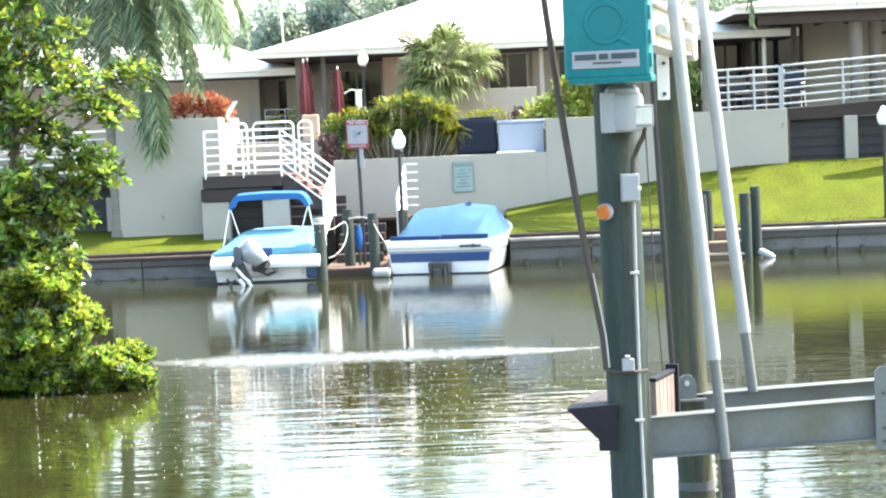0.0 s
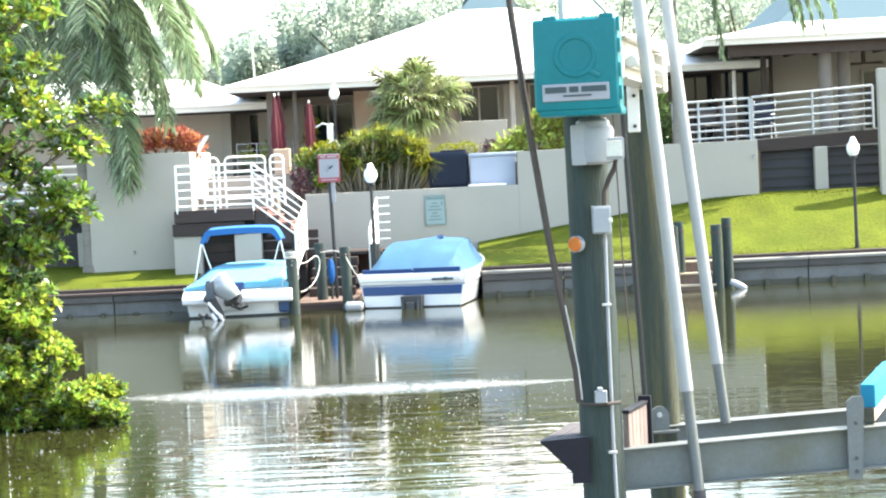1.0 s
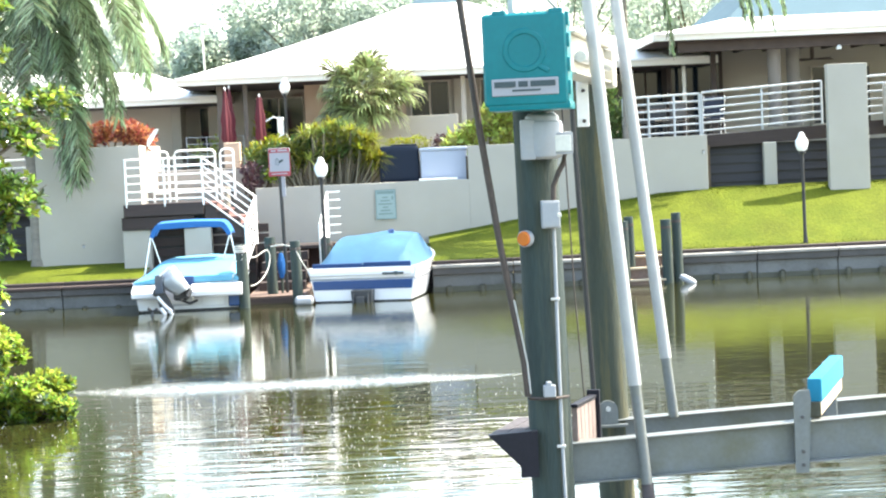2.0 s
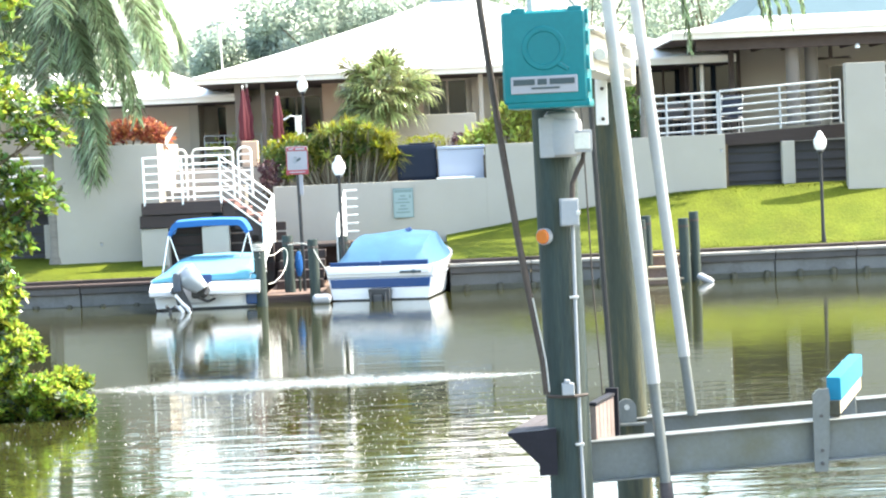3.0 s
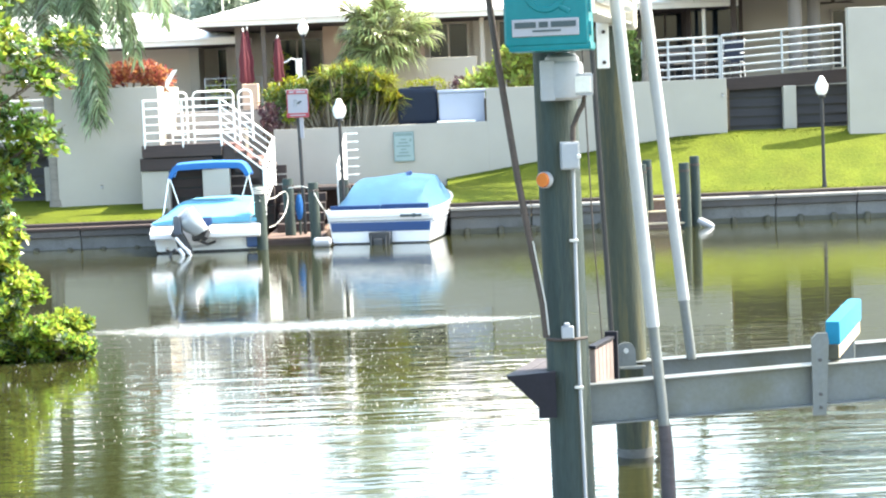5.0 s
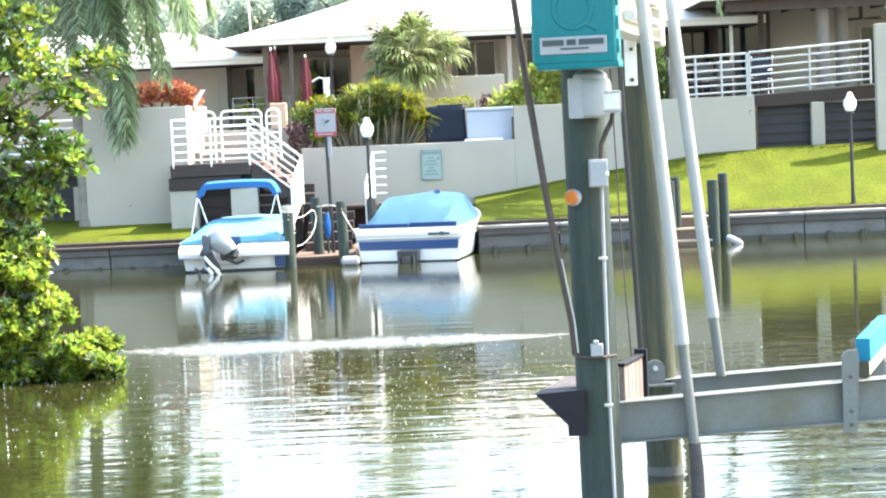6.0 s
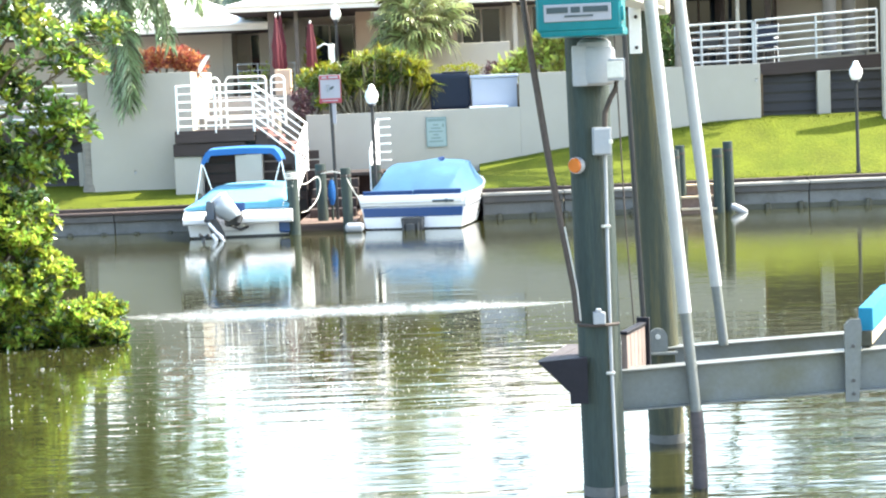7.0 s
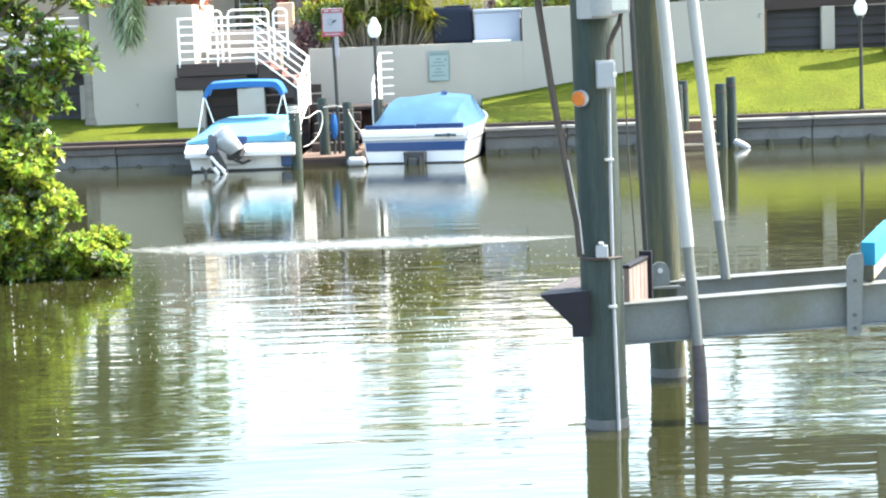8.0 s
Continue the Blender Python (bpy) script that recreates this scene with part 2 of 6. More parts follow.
M_POST = material("weathered_brown_post", (0.13, 0.11, 0.095), 0.8, vary=0.2, scale=4, fine=30, stretch=(3, 3, 0.4))
M_PALEBLUE = material("pale_blue_plastic", (0.33, 0.37, 0.46), 0.5, vary=0.04, scale=2)
M_ROPE = material("white_rope", (0.68, 0.66, 0.6), 0.9, vary=0.15, scale=20)
M_DOCK = material("weathered_dock_board", (0.15, 0.10, 0.08), 0.85, vary=0.25, scale=4, fine=40, stretch=(4, 0.5, 4), bump=0.006, piece=0.25)
M_BARK = material("palm_bark", (0.21, 0.19, 0.165), 0.9, vary=0.25, scale=2.0, fine=14, stretch=(0.6, 0.6, 5), bump=0.02, stain=(0.11, 0.10, 0.085), stain_amount=0.6)
M_BRANCH = material("mangrove_bark", (0.11, 0.085, 0.06), 0.9, vary=0.3, scale=5, bump=0.01)
M_MANGROVE = material("mangrove_leaf", (0.17, 0.255, 0.045), 0.2, vary=0.1, island=0.7, leaf=0.62, spec=1.0)
# darker copy of the mangrove leaf, with the thicket's inner shade in its colour
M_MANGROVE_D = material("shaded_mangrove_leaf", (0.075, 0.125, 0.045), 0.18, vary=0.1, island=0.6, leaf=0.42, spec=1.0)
M_MANGROVE_Y = material("young_mangrove_leaf", (0.32, 0.40, 0.06), 0.22, vary=0.1, island=0.55, leaf=0.68)
M_FROND = material("palm_frond", (0.20, 0.27, 0.155), 0.17, vary=0.1, island=0.8, leaf=0.58, spec=1.0)
M_FROND_DRY = material("dry_palm_frond", (0.30, 0.24, 0.10), 0.6, vary=0.1, island=0.4, leaf=0.3)
M_FAN = material("fan_palm_leaf", (0.225, 0.255, 0.11), 0.28, vary=0.1, island=0.85, leaf=0.5)
M_SHRUB = material("shrub_leaf", (0.22, 0.235, 0.022), 0.36, vary=0.1, island=0.45, leaf=0.6)
M_SHRUB_L = material("pale_broad_leaf", (0.34, 0.39, 0.09), 0.32, vary=0.1, island=0.5, leaf=0.6, spec=0.8)
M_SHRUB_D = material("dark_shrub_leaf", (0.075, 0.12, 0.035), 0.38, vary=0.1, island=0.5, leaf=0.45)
M_CROTON = material("orange_croton_leaf", (0.36, 0.13, 0.07), 0.38, vary=0.1, island=0.5, leaf=0.5)
M_PURPLE = material("purple_leaf", (0.07, 0.03, 0.04), 0.45, vary=0.1, island=0.4, leaf=0.2)
# leaf green paled far beyond foliage, so distance haze is in the colour
M_TREE = material("hazed_tree_leaf", (0.40, 0.47, 0.41), 0.45, vary=0.1, island=0.25, leaf=0.78)
M_CABLE2 = material("dark_painted_steel", (0.010, 0.010, 0.016), 0.6, vary=0.25, scale=6, spec=0.25)
M_BLUE3 = material("bright_blue_carpet", (0.007, 0.17, 0.285), 0.95, vary=0.1, scale=8, fine=120, bump=0.004)
M_DOCK2 = material("pale_worn_timber", (0.42, 0.34, 0.24), 0.85, vary=0.2, scale=5, fine=40, bump=0.004)
M_DOCK3 = material("weathered_pink_board", (0.20, 0.155, 0.14), 0.85, vary=0.3, scale=5, fine=30, stretch=(3, 3, 0.5), bump=0.006, stain=(0.09, 0.07, 0.065), stain_amount=0.6, piece=0.2)
M_REDWOOD = material("red_brown_board", (0.058, 0.051, 0.056), 0.85, vary=0.3, scale=3, fine=30, stretch=(1, 0.4, 4), bump=0.008, stain=(0.09, 0.08, 0.085), stain_amount=0.5)
M_UPPER = material("blue_grey_roof_metal", (0.085, 0.13, 0.155), 0.9, vary=0.08, scale=1.0, spec=0.05)
M_SIGNGREEN2 = material("green_print", (0.15, 0.22, 0.22), 0.5, vary=0.06)
M_CABLE3 = material("shaggy_trunk", (0.16, 0.09, 0.06), 0.95, vary=0.3, scale=5, fine=30, bump=0.03)
# near-white flecks: water glints made as small pale pieces
M_FLECK = material("pale_glint_fleck", (0.82, 0.80, 0.74), 0.4, vary=0.1, island=0.25)
M_CANE = material("pale_cane", (0.19, 0.165, 0.12), 0.8, vary=0.2, scale=8, fine=50)

# ---- builders ----


def thing(name, at, label="", category="", group="", kind=""):
    ob = new(name)
    ob.location = at
    ob.empty_display_size = 0.2
    return tagged(ob, label, category, group, kind)


def mesh_of(name, bm, mat, smooth=False):
    me = bpy.data.meshes.new(name)
    bmesh.ops.recalc_face_normals(bm, faces=bm.faces)
    bm.to_mesh(me)
    bm.free()
    me.materials.append(mat)
    if smooth:
        me.shade_smooth()
        me.set_sharp_from_angle(angle=radians(38))
    return me


def part(name, bm, mat, parent, label="", smooth=False):
    """Links a bmesh as one mesh object under a thing or a part."""
    ob = new(name, mesh_of(name, bm, mat, smooth))
    ob.parent = parent
    return tagged(ob, label)


def solid(name, bm, mat, at=(0, 0, 0), label="", category="", group="", kind="", smooth=False):
    ob = new(name, mesh_of(name, bm, mat, smooth))
    ob.location = at
    return tagged(ob, label, category, group, kind)


def box(x0, x1, y0, y1, z0, z1, bev=0.0, bm=None, turn=None, seg=1):
    bm = bm or bmesh.new()
    m = Matrix.Translation(((x0 + x1) / 2, (y0 + y1) / 2, (z0 + z1) / 2)) @ Matrix.Diagonal((x1 - x0, y1 - y0, z1 - z0, 1))
    if turn is not None:
        m = turn @ m
    vs = bmesh.ops.create_cube(bm, size=1, matrix=m)["verts"]
    if bev:
        es = list({e for v in vs for e in v.link_edges})
        bmesh.ops.bevel(bm, geom=es, offset=bev, segments=seg, affect="EDGES", profile=0.7)
    return bm


def tube(pts, r, seg=10, bm=None, caps=True):
    """A round bar along points; r is one radius or one for each point."""
    bm = bm or bmesh.new()
    pts = [Vector(p) for p in pts]
    rs = r if isinstance(r, (list, tuple)) else [r] * len(pts)
    rings = []
    for i, p in enumerate(pts):
        d = (pts[min(i + 1, len(pts) - 1)] - pts[max(i - 1, 0)]).normalized()
        side = d.cross(Vector((0, 0, 1)) if abs(d.z) < 0.95 else Vector((0, 1, 0))).normalized()
        up = side.cross(d)
        rings.append([bm.verts.new(p + (side * math.cos(a) + up * math.sin(a)) * rs[i]) for a in (2 * math.pi * k / seg for k in range(seg))])
    for a, b in zip(rings, rings[1:]):
        for k in range(seg):
            bm.faces.new((a[k], a[(k + 1) % seg], b[(k + 1) % seg], b[k]))
    if caps:
        bm.faces.new(rings[0][::-1])
        bm.faces.new(rings[-1])
    return bm


def lathe(profile, seg=20, at=(0, 0, 0), bm=None):
    bm = bm or bmesh.new()
    rings = [[bm.verts.new((at[0] + r * math.cos(2 * math.pi * k / seg), at[1] + r * math.sin(2 * math.pi * k / seg), at[2] + z)) for k in range(seg)] for r, z in profile]
    for a, b in zip(rings, rings[1:]):
        for k in range(seg):
            bm.faces.new((a[k], a[(k + 1) % seg], b[(k + 1) % seg], b[k]))
    bm.faces.new(rings[0][::-1])
    bm.faces.new(rings[-1])
    return bm


def prism(poly, axis, a, b, bm=None):
    """A flat outline (two coordinates each) drawn out along an axis from a to b."""
    bm = bm or bmesh.new()
    put = {"x": lambda p, q: (q, p[0], p[1]), "y": lambda p, q: (p[0], q, p[1]), "z": lambda p, q: (p[0], p[1], q)}[axis]
    lo = [bm.verts.new(put(p, a)) for p in poly]
    hi = [bm.verts.new(put(p, b)) for p in poly]
    bm.faces.new(lo[::-1])
    bm.faces.new(hi)
    for i in range(len(poly)):
        j = (i + 1) % len(poly)
        bm.faces.new((lo[i], lo[j], hi[j], hi[i]))
    return bm


def loft(sections, bm=None, close=True):
    """Skins equal-length open or closed outlines one after another and caps the ends."""
    bm = bm or bmesh.new()
    rings = [[bm.verts.new(p) for p in s] for s in sections]
    k = len(rings[0])
    for a, b in zip(rings, rings[1:]):
        for i in range(k if close else k - 1):
            j = (i + 1) % k
            bm.faces.new((a[i], a[j], b[j], b[i]))
    if close:
        bm.faces.new(rings[0][::-1])
        bm.faces.new(rings[-1])
    return bm


def raw_mesh(name, verts, faces, mat, parent=None, label="", at=(0, 0, 0)):
    me = bpy.data.meshes.new(name)
    me.from_pydata(verts, [], faces)
    me.materials.append(mat)
    ob = new(name, me)
    ob.parent = parent
    ob.location = at
    return tagged(ob, label)


def leaf_fields(centres, size, aspect, rs, droop=0.2, toward=None):
    """Diamond leaves with a folded midrib, one at each centre, turned at random."""
    n = len(centres)
    d = rs.normal(size=(n, 3))
    if toward is not None:
        d = d * 0.55 + toward
    d[:, 2] -= droop
    d /= np.linalg.norm(d, axis=1)[:, None]
    s = np.cross(d, rs.normal(size=(n, 3)))
    s /= np.linalg.norm(s, axis=1)[:, None] + 1e-9
    nrm = np.cross(d, s)
    L = size * rs.uniform(0.6, 1.3, (n, 1))
    w = L * aspect
    base, tip = centres, centres + d * L
    mid = centres + d * L * 0.5
    a, b = mid + s * w * 0.5 + nrm * w * 0.15, mid - s * w * 0.5 + nrm * w * 0.15
    verts = np.stack([base, a, tip, b], 1).reshape(-1, 3)
    i = np.arange(n) * 4
    faces = np.concatenate([np.stack([i, i + 1, i + 2], 1), np.stack([i, i + 2, i + 3], 1)])
    return verts.tolist(), faces.tolist()


def rosettes(tips, axes, per, size, aspect, rs, spread=(25, 85), sag=0.0):
    """Whorls of oval leaves, folded on the midrib, round the end of each twig."""
    n = len(tips)
    a = axes / np.linalg.norm(axes, axis=1)[:, None]
    u = np.cross(a, rs.normal(size=(n, 3)))
    u /= np.linalg.norm(u, axis=1)[:, None] + 1e-9
    v = np.cross(a, u)
    a, u, v, c = (np.repeat(q, per, 0) for q in (a, u, v, tips))
    m = n * per
    az = np.tile(np.arange(per) * 2.4, n) + np.repeat(rs.uniform(0, 6.28, n), per) + rs.normal(0, 0.25, m)
    th = np.radians(rs.uniform(*spread, m))[:, None]
    ring = u * np.cos(az)[:, None] + v * np.sin(az)[:, None]
    d = a * np.cos(th) + ring * np.sin(th)
    d[:, 2] -= sag
    d /= np.linalg.norm(d, axis=1)[:, None]
    s = np.cross(d, a) + rs.normal(0, 0.25, (m, 3))
    s /= np.linalg.norm(s, axis=1)[:, None] + 1e-9
    up = np.cross(s, d)
    L = size * rs.uniform(0.65, 1.25, (m, 1))
    w = L * aspect * 0.5
    base = c + a * rs.uniform(-0.5, 0.1, (m, 1)) * size * 0.6
    pts = [base, base + d * L * 0.3 + s * w * 0.85 + up * w * 0.3, base + d * L * 0.72 + s * w * 0.8 + up * w * 0.2, base + d * L - up * L * 0.06,
           base + d * L * 0.72 - s * w * 0.8 + up * w * 0.2, base + d * L * 0.3 - s * w * 0.85 + up * w * 0.3]
    verts = np.stack(pts, 1).reshape(-1, 3)
    i = np.arange(m) * 6
    faces = np.concatenate([np.stack([i, i + 1, i + 2, i + 3], 1), np.stack([i, i + 3, i + 4, i + 5], 1)])
    return verts.tolist(), faces.tolist()


def straps(base, heads, length, wide, rs, arch=0.35):
    """Long pointed leaves that rise from a head and arch over."""
    n = len(base)
    d = heads / np.linalg.norm(heads, axis=1)[:, None]
    s = np.cross(d, np.array((0, 0, 1.0))) + rs.normal(0, 0.15, (n, 3))
    s /= np.linalg.norm(s, axis=1)[:, None] + 1e-9
    L = length * rs.uniform(0.65, 1.2, (n, 1))
    drop = np.array((0, 0, 1.0)) * arch
    q = [base + d * L * k - drop * L * k ** 2.2 for k in (0.0, 0.35, 0.7, 1.0)]
    w = s * wide
    verts = np.stack([q[0] - w * 0.4, q[0] + w * 0.4, q[1] + w, q[1] - w, q[2] + w * 0.7, q[2] - w * 0.7, q[3]], 1).reshape(-1, 3)
    i = (np.arange(n) * 7).tolist()
    faces = [(a, a + 1, a + 2, a + 3) for a in i] + [(a + 3, a + 2, a + 4, a + 5) for a in i] + [(a + 5, a + 4, a + 6) for a in i]
    return verts.tolist(), faces


def clump_points(clumps, per, rs, shell=0.55):
    """Points scattered through ellipsoids (x, y, z, rx, ry, rz), thicker towards the outside."""
    out = []
    for x, y, z, rx, ry, rz in clumps:
        v = rs.normal(size=(per, 3))
        v /= np.linalg.norm(v, axis=1)[:, None]
        r = rs.uniform(shell, 1.0, (per, 1)) ** 0.7 * rs.uniform(0.75, 1.12, (per, 1))
        out.append(np.array((x, y, z)) + v * r * np.array((rx, ry, rz)))
    return np.concatenate(out)


VIEW_SCALE, EYE_POINT = 0.95, Vector((0, 0, 3.1))  # terrace things are scaled about the camera eye, keeping their place in view


def scale_to_eye(ob):
    """Scales a thing towards the camera eye, which keeps its outline in view."""
    ob.location = EYE_POINT + (ob.location - EYE_POINT) * VIEW_SCALE
    ob.scale = (VIEW_SCALE, VIEW_SCALE, VIEW_SCALE)
    return ob


# ---- water, banks and lawns ----
bm = bmesh.new()
vs = [bm.verts.new(p) for p in ((-600, -400, 0), (600, -400, 0), (600, 47, 0), (-600, 47, 0))]
bm.faces.new(vs)
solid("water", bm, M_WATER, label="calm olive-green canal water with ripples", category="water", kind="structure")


def lawn_height(x, y):
    if x < -3:
        return 0.55 + 0.38 * min(max((y - 42.2) / 4.0, 0), 1)
    k = min(max((y - 42.2) / 3.9, 0), 1)
    top = np.interp(x, [0.5, 3.3, 6.2, 7.6, 14, 40], [1.08, 1.52, 1.92, 1.96, 1.96, 1.96])
    return 0.66 + (top - 0.66) * (k ** 1.1)


def lawn(name, x0, x1, y0, y1, nx, ny):
    bm = bmesh.new()
    g = [[bm.verts.new((x0 + (x1 - x0) * i / nx, y0 + (y1 - y0) * j / ny,
                        lawn_height(x0 + (x1 - x0) * i / nx, y0 + (y1 - y0) * j / ny) + 0.02 * noise.noise((i * 0.5, j * 0.6, 3)))) for i in range(nx + 1)] for j in range(ny + 1)]
    for j in range(ny):
        for i in range(nx):
            bm.faces.new((g[j][i], g[j][i + 1], g[j + 1][i + 1], g[j + 1][i]))
    return solid(name, bm, M_GRASS, label="sunlit mown lawn behind the seawall", category="lawn", kind="structure", smooth=True)


lawn("lawn_left", -40, -6.2, 42.0, 49, 60, 14)
lawn("lawn_right", 0.42, 40, 42.0, 46.9, 70, 16)
bm = bmesh.new()
vs = [bm.verts.new(p) for p in ((-600, 47.5, 0.5), (600, 47.5, 0.5), (600, 2500, 0.5), (-600, 2500, 0.5))]
bm.faces.new(vs)
solid("ground", bm, M_GRASS, label="level ground running to the horizon", category="ground", kind="structure")
solid("bank", box(-80, 80, -60, -1.2, -0.5, 1.45), M_GRASS, label="grass bank on the near shore", category="ground", kind="structure")


def seawall(name, x0, x1, label, drop=0.0, cap=M_CAP2):
    t = thing(name, (0, 0, -drop), label, "seawall", kind="structure")
    x = x0
    part("footing", box(x0, x1, 41.86, 42.1, -0.6, 0.05), M_WET, t)
    while x < x1 - 0.01:
        e = min(x + 1.83, x1)
        part("panel", box(x + 0.012, e - 0.012, 41.8, 42.05, -0.05, 0.38, 0.012), M_CONC, t)
        part("waler", box(x + 0.008, e - 0.008, 41.71, 42.02, 0.382, 0.53, 0.012), M_CAP, t)
        part("cap", box(x + 0.006, e - 0.006, 41.66, 42.18, 0.532, 0.60, 0.012), cap, t)
        part("tide_line", box(x + 0.012, e - 0.012, 41.785, 41.799, -0.1, 0.10 + 0.03 * noise.noise((x, 0.3, 0))), M_WET, t)
        part("edging", box(x + 0.004, e - 0.004, 42.0, 42.2, 0.602, 0.68, 0.01), M_BROWN, t)
        x = e
    for i in range(int((x1 - x0) / 0.75)):
        b = x0 + 0.3 + 0.75 * i
        part("batten", box(b, b + 0.15, 41.70, 41.795, -0.2, 0.15 + 0.04 * noise.noise((b, 1.7, 0)), 0.04), M_WET, t)
    return t


def grass_tufts(x0, x1, n, seed):
    """Blades along the seawall edge and the foot of the walls."""
    rs = np.random.RandomState(seed)
    x = rs.uniform(x0, x1, n)
    y = np.where(rs.uniform(size=n) < 0.55, 42.2 + rs.exponential(0.12, n), 46.0 - rs.exponential(0.10, n))
    z = np.array([lawn_height(a, b) for a, b in zip(x, y)])
    d = rs.normal(0, 0.45, (n, 3)) + np.array((0, -0.1, 1.0))
    v, f = straps(np.stack([x, y, z], 1), d, 0.065, 0.007, rs, 0.5)
    return tagged(raw_mesh("grass_tufts", v, f, M_GRASS), "uneven grass blades along the lawn edge", "grass", kind="stuff")


grass_tufts(0.6, 14.0, 5200, 91)
grass_tufts(-13.0, -6.4, 2600, 92)
seawall("seawall_left", -28.0, -6.18, "grey concrete panel seawall with dark weathered cap", 0.09, M_BROWN)
seawall("seawall_right", 0.42, 27.0, "grey concrete panel seawall with dark weathered cap")

# ---- garden walls and terraces ----


def wall(name, x0, x1, y0, y1, z0, z1, label, mat=M_STUCCO, cap=0.0):
    if not cap:
        return solid(name, box(x0, x1, y0, y1, z0, z1, 0.008), mat, label=label, category="wall", kind="structure")
    t = thing(name, (0, 0, 0), label, "wall", kind="structure")
    part("wall_body", box(x0, x1, y0, y1, z0, z1 - cap, 0.01), mat, t)
    part("coping", box(x0 - 0.02, x1 + 0.02, y0 - 0.03, y1 + 0.03, z1 - cap, z1, 0.02), mat, t)
    return t


wall("wall_planter", -8.95, -6.45, 45.0, 48.8, 0.4, 3.62, "tall cream stucco planter wall beside the steps")
scale_to_eye(wall("wall_low", -4.0, 1.55, 48.5, 48.75, 0.4, 2.41, "low cream stucco retaining wall with a small notice"))
scale_to_eye(wall("wall_tall", 1.55, 7.79, 48.5, 48.78, 0.4, 3.27, "long cream stucco retaining wall above the lawn"))
scale_to_eye(wall("wall_pier", 10.86, 11.90, 48.0, 48.25, 1.2, 4.95, "tall cream stucco pier in the deck's front"))
scale_to_eye(wall("wall_back", -1.25, 1.46, 53.0, 53.25, 2.5, 4.2, "cream stucco garden wall on the terrace"))
scale_to_eye(solid("planting_bed", box(-4.2, 1.5, 48.75, 50.6, 0.5, 2.36), M_SOIL, label="soil bed behind the low wall", category="bed", kind="structure"))
scale_to_eye(solid("terrace", box(-30, 16, 50.6, 75, 0.5, 2.95), M_PAVE, label="paved pool terrace in front of the houses", category="terrace", kind="structure"))
scale_to_eye(solid("terrace_edge", box(1.5, 7.9, 48.78, 50.6, 0.5, 3.0), M_SOIL, label="planted strip behind the retaining wall", category="bed", kind="structure"))
solid("terrace_west", box(-30, -8.95, 46.6, 50.6, 0.5, 2.9), M_PAVE, label="raised terrace behind the brown boarding", category="terrace", kind="structure")
solid("terrace_steps_side", box(-6.44, -4.6, 46.12, 50.6, 0.5, 2.5), M_PAVE, label="upper landing paving behind the steps", category="terrace", kind="structure")


def boarding(name, x0, x1, y, z0, z1, n, label, slope=0.0):
    """Dark horizontal boards, lapped, over a black sheet that stands for the gaps' shadows."""
    t = thing(name, (0, 0, 0), label, "boarding", kind="structure")
    h = (z1 - z0) / n
    part("backing", box(x0, x1, y + 0.06, y + 0.12, z0, z1), M_BLACK, t)
    for i in range(n):
        z = z0 + i * h
        part("board", prism([(y, z + 0.01), (y + 0.05, z + 0.01), (y + 0.055, z + h - 0.05), (y + 0.05, z + h - 0.05)], "x", x0, x1), M_BOARD, t)
    return t


def railing(name, p, q, posts, rails, h, label, group="terrace railings", r=0.025, low=0.12, paint=M_WHITE):
    """Posts and level bars between two foot points."""
    p, q = Vector(p), Vector(q)
    t = thing(name, p, label, "railing", group)
    d = q - p
    for i in range(posts):
        a = d * (i / (posts - 1))
        part("post", tube([a, a + Vector((0, 0, h))], r * 1.15, 8), paint, t)
    for i in range(rails):
        z = low + (h - low) * i / (rails - 1)
        part("rail", tube([Vector((0, 0, z)), d + Vector((0, 0, z))], r if i < rails - 1 else r * 1.2, 8), paint, t)
    return t


# ---- deck on the east side ----
scale_to_eye(boarding("boarding_deck", 7.68, 16.0, 49.25, 1.75, 3.0, 5, "dark brown horizontal boarding under the deck"))
scale_to_eye(solid("deck_fascia", prism([(7.75, 2.95), (16.0, 3.2), (16.0, 3.62), (7.75, 3.26)], "y", 49.1, 49.25), M_BROWN, label="dark brown deck edge board", category="fascia", kind="structure"))
scale_to_eye(solid("deck", prism([(6.0, 3.1), (16, 3.4), (16, 3.5), (6.0, 3.24)], "y", 49.2, 53.0), M_PAVE, label="raised deck in front of the house", category="deck", kind="structure"))
scale_to_eye(solid("deck_pillar", box(9.36, 9.70, 49.02, 49.24, 1.8, 3.02, 0.015), M_STUCCO, label="short cream stucco pillar under the deck", category="pillar"))
scale_to_eye(railing("deck_railing", (5.7, 49.1, 3.22), (7.72, 49.1, 3.27), 4, 6, 1.1, "white metal railing with level bars", paint=M_RAIL))
scale_to_eye(railing("deck_railing", (7.78, 49.1, 3.27), (10.95, 49.1, 3.44), 3, 6, 1.12, "white metal railing with level bars", paint=M_RAIL))

scale_to_eye(railing("deck_railing", (11.95, 49.1, 3.50), (14.6, 49.1, 3.60), 3, 6, 1.12, "white metal railing with level bars", paint=M_RAIL))
pillar = thing("gate_post", (12.75, 48.9, 3.3), "cream square post on the deck edge", "post")
part("shaft", box(-0.2, 0.25, -0.15, 0.15, 0, 1.1, 0.015), M_STUCCO, pillar)
scale_to_eye(pillar)

# ---- boarding and landing on the west side ----
boarding("boarding_west", -14, -9.0, 46.4, 0.6, 2.0, 6, "dark brown horizontal boarding above the grass")
solid("boarding_pillar", box(-9.5, -9.28, 46.1, 46.38, 0.6, 1.75, 0.015), M_STUCCO, label="short cream stucco pillar before dark boarding", category="pillar")
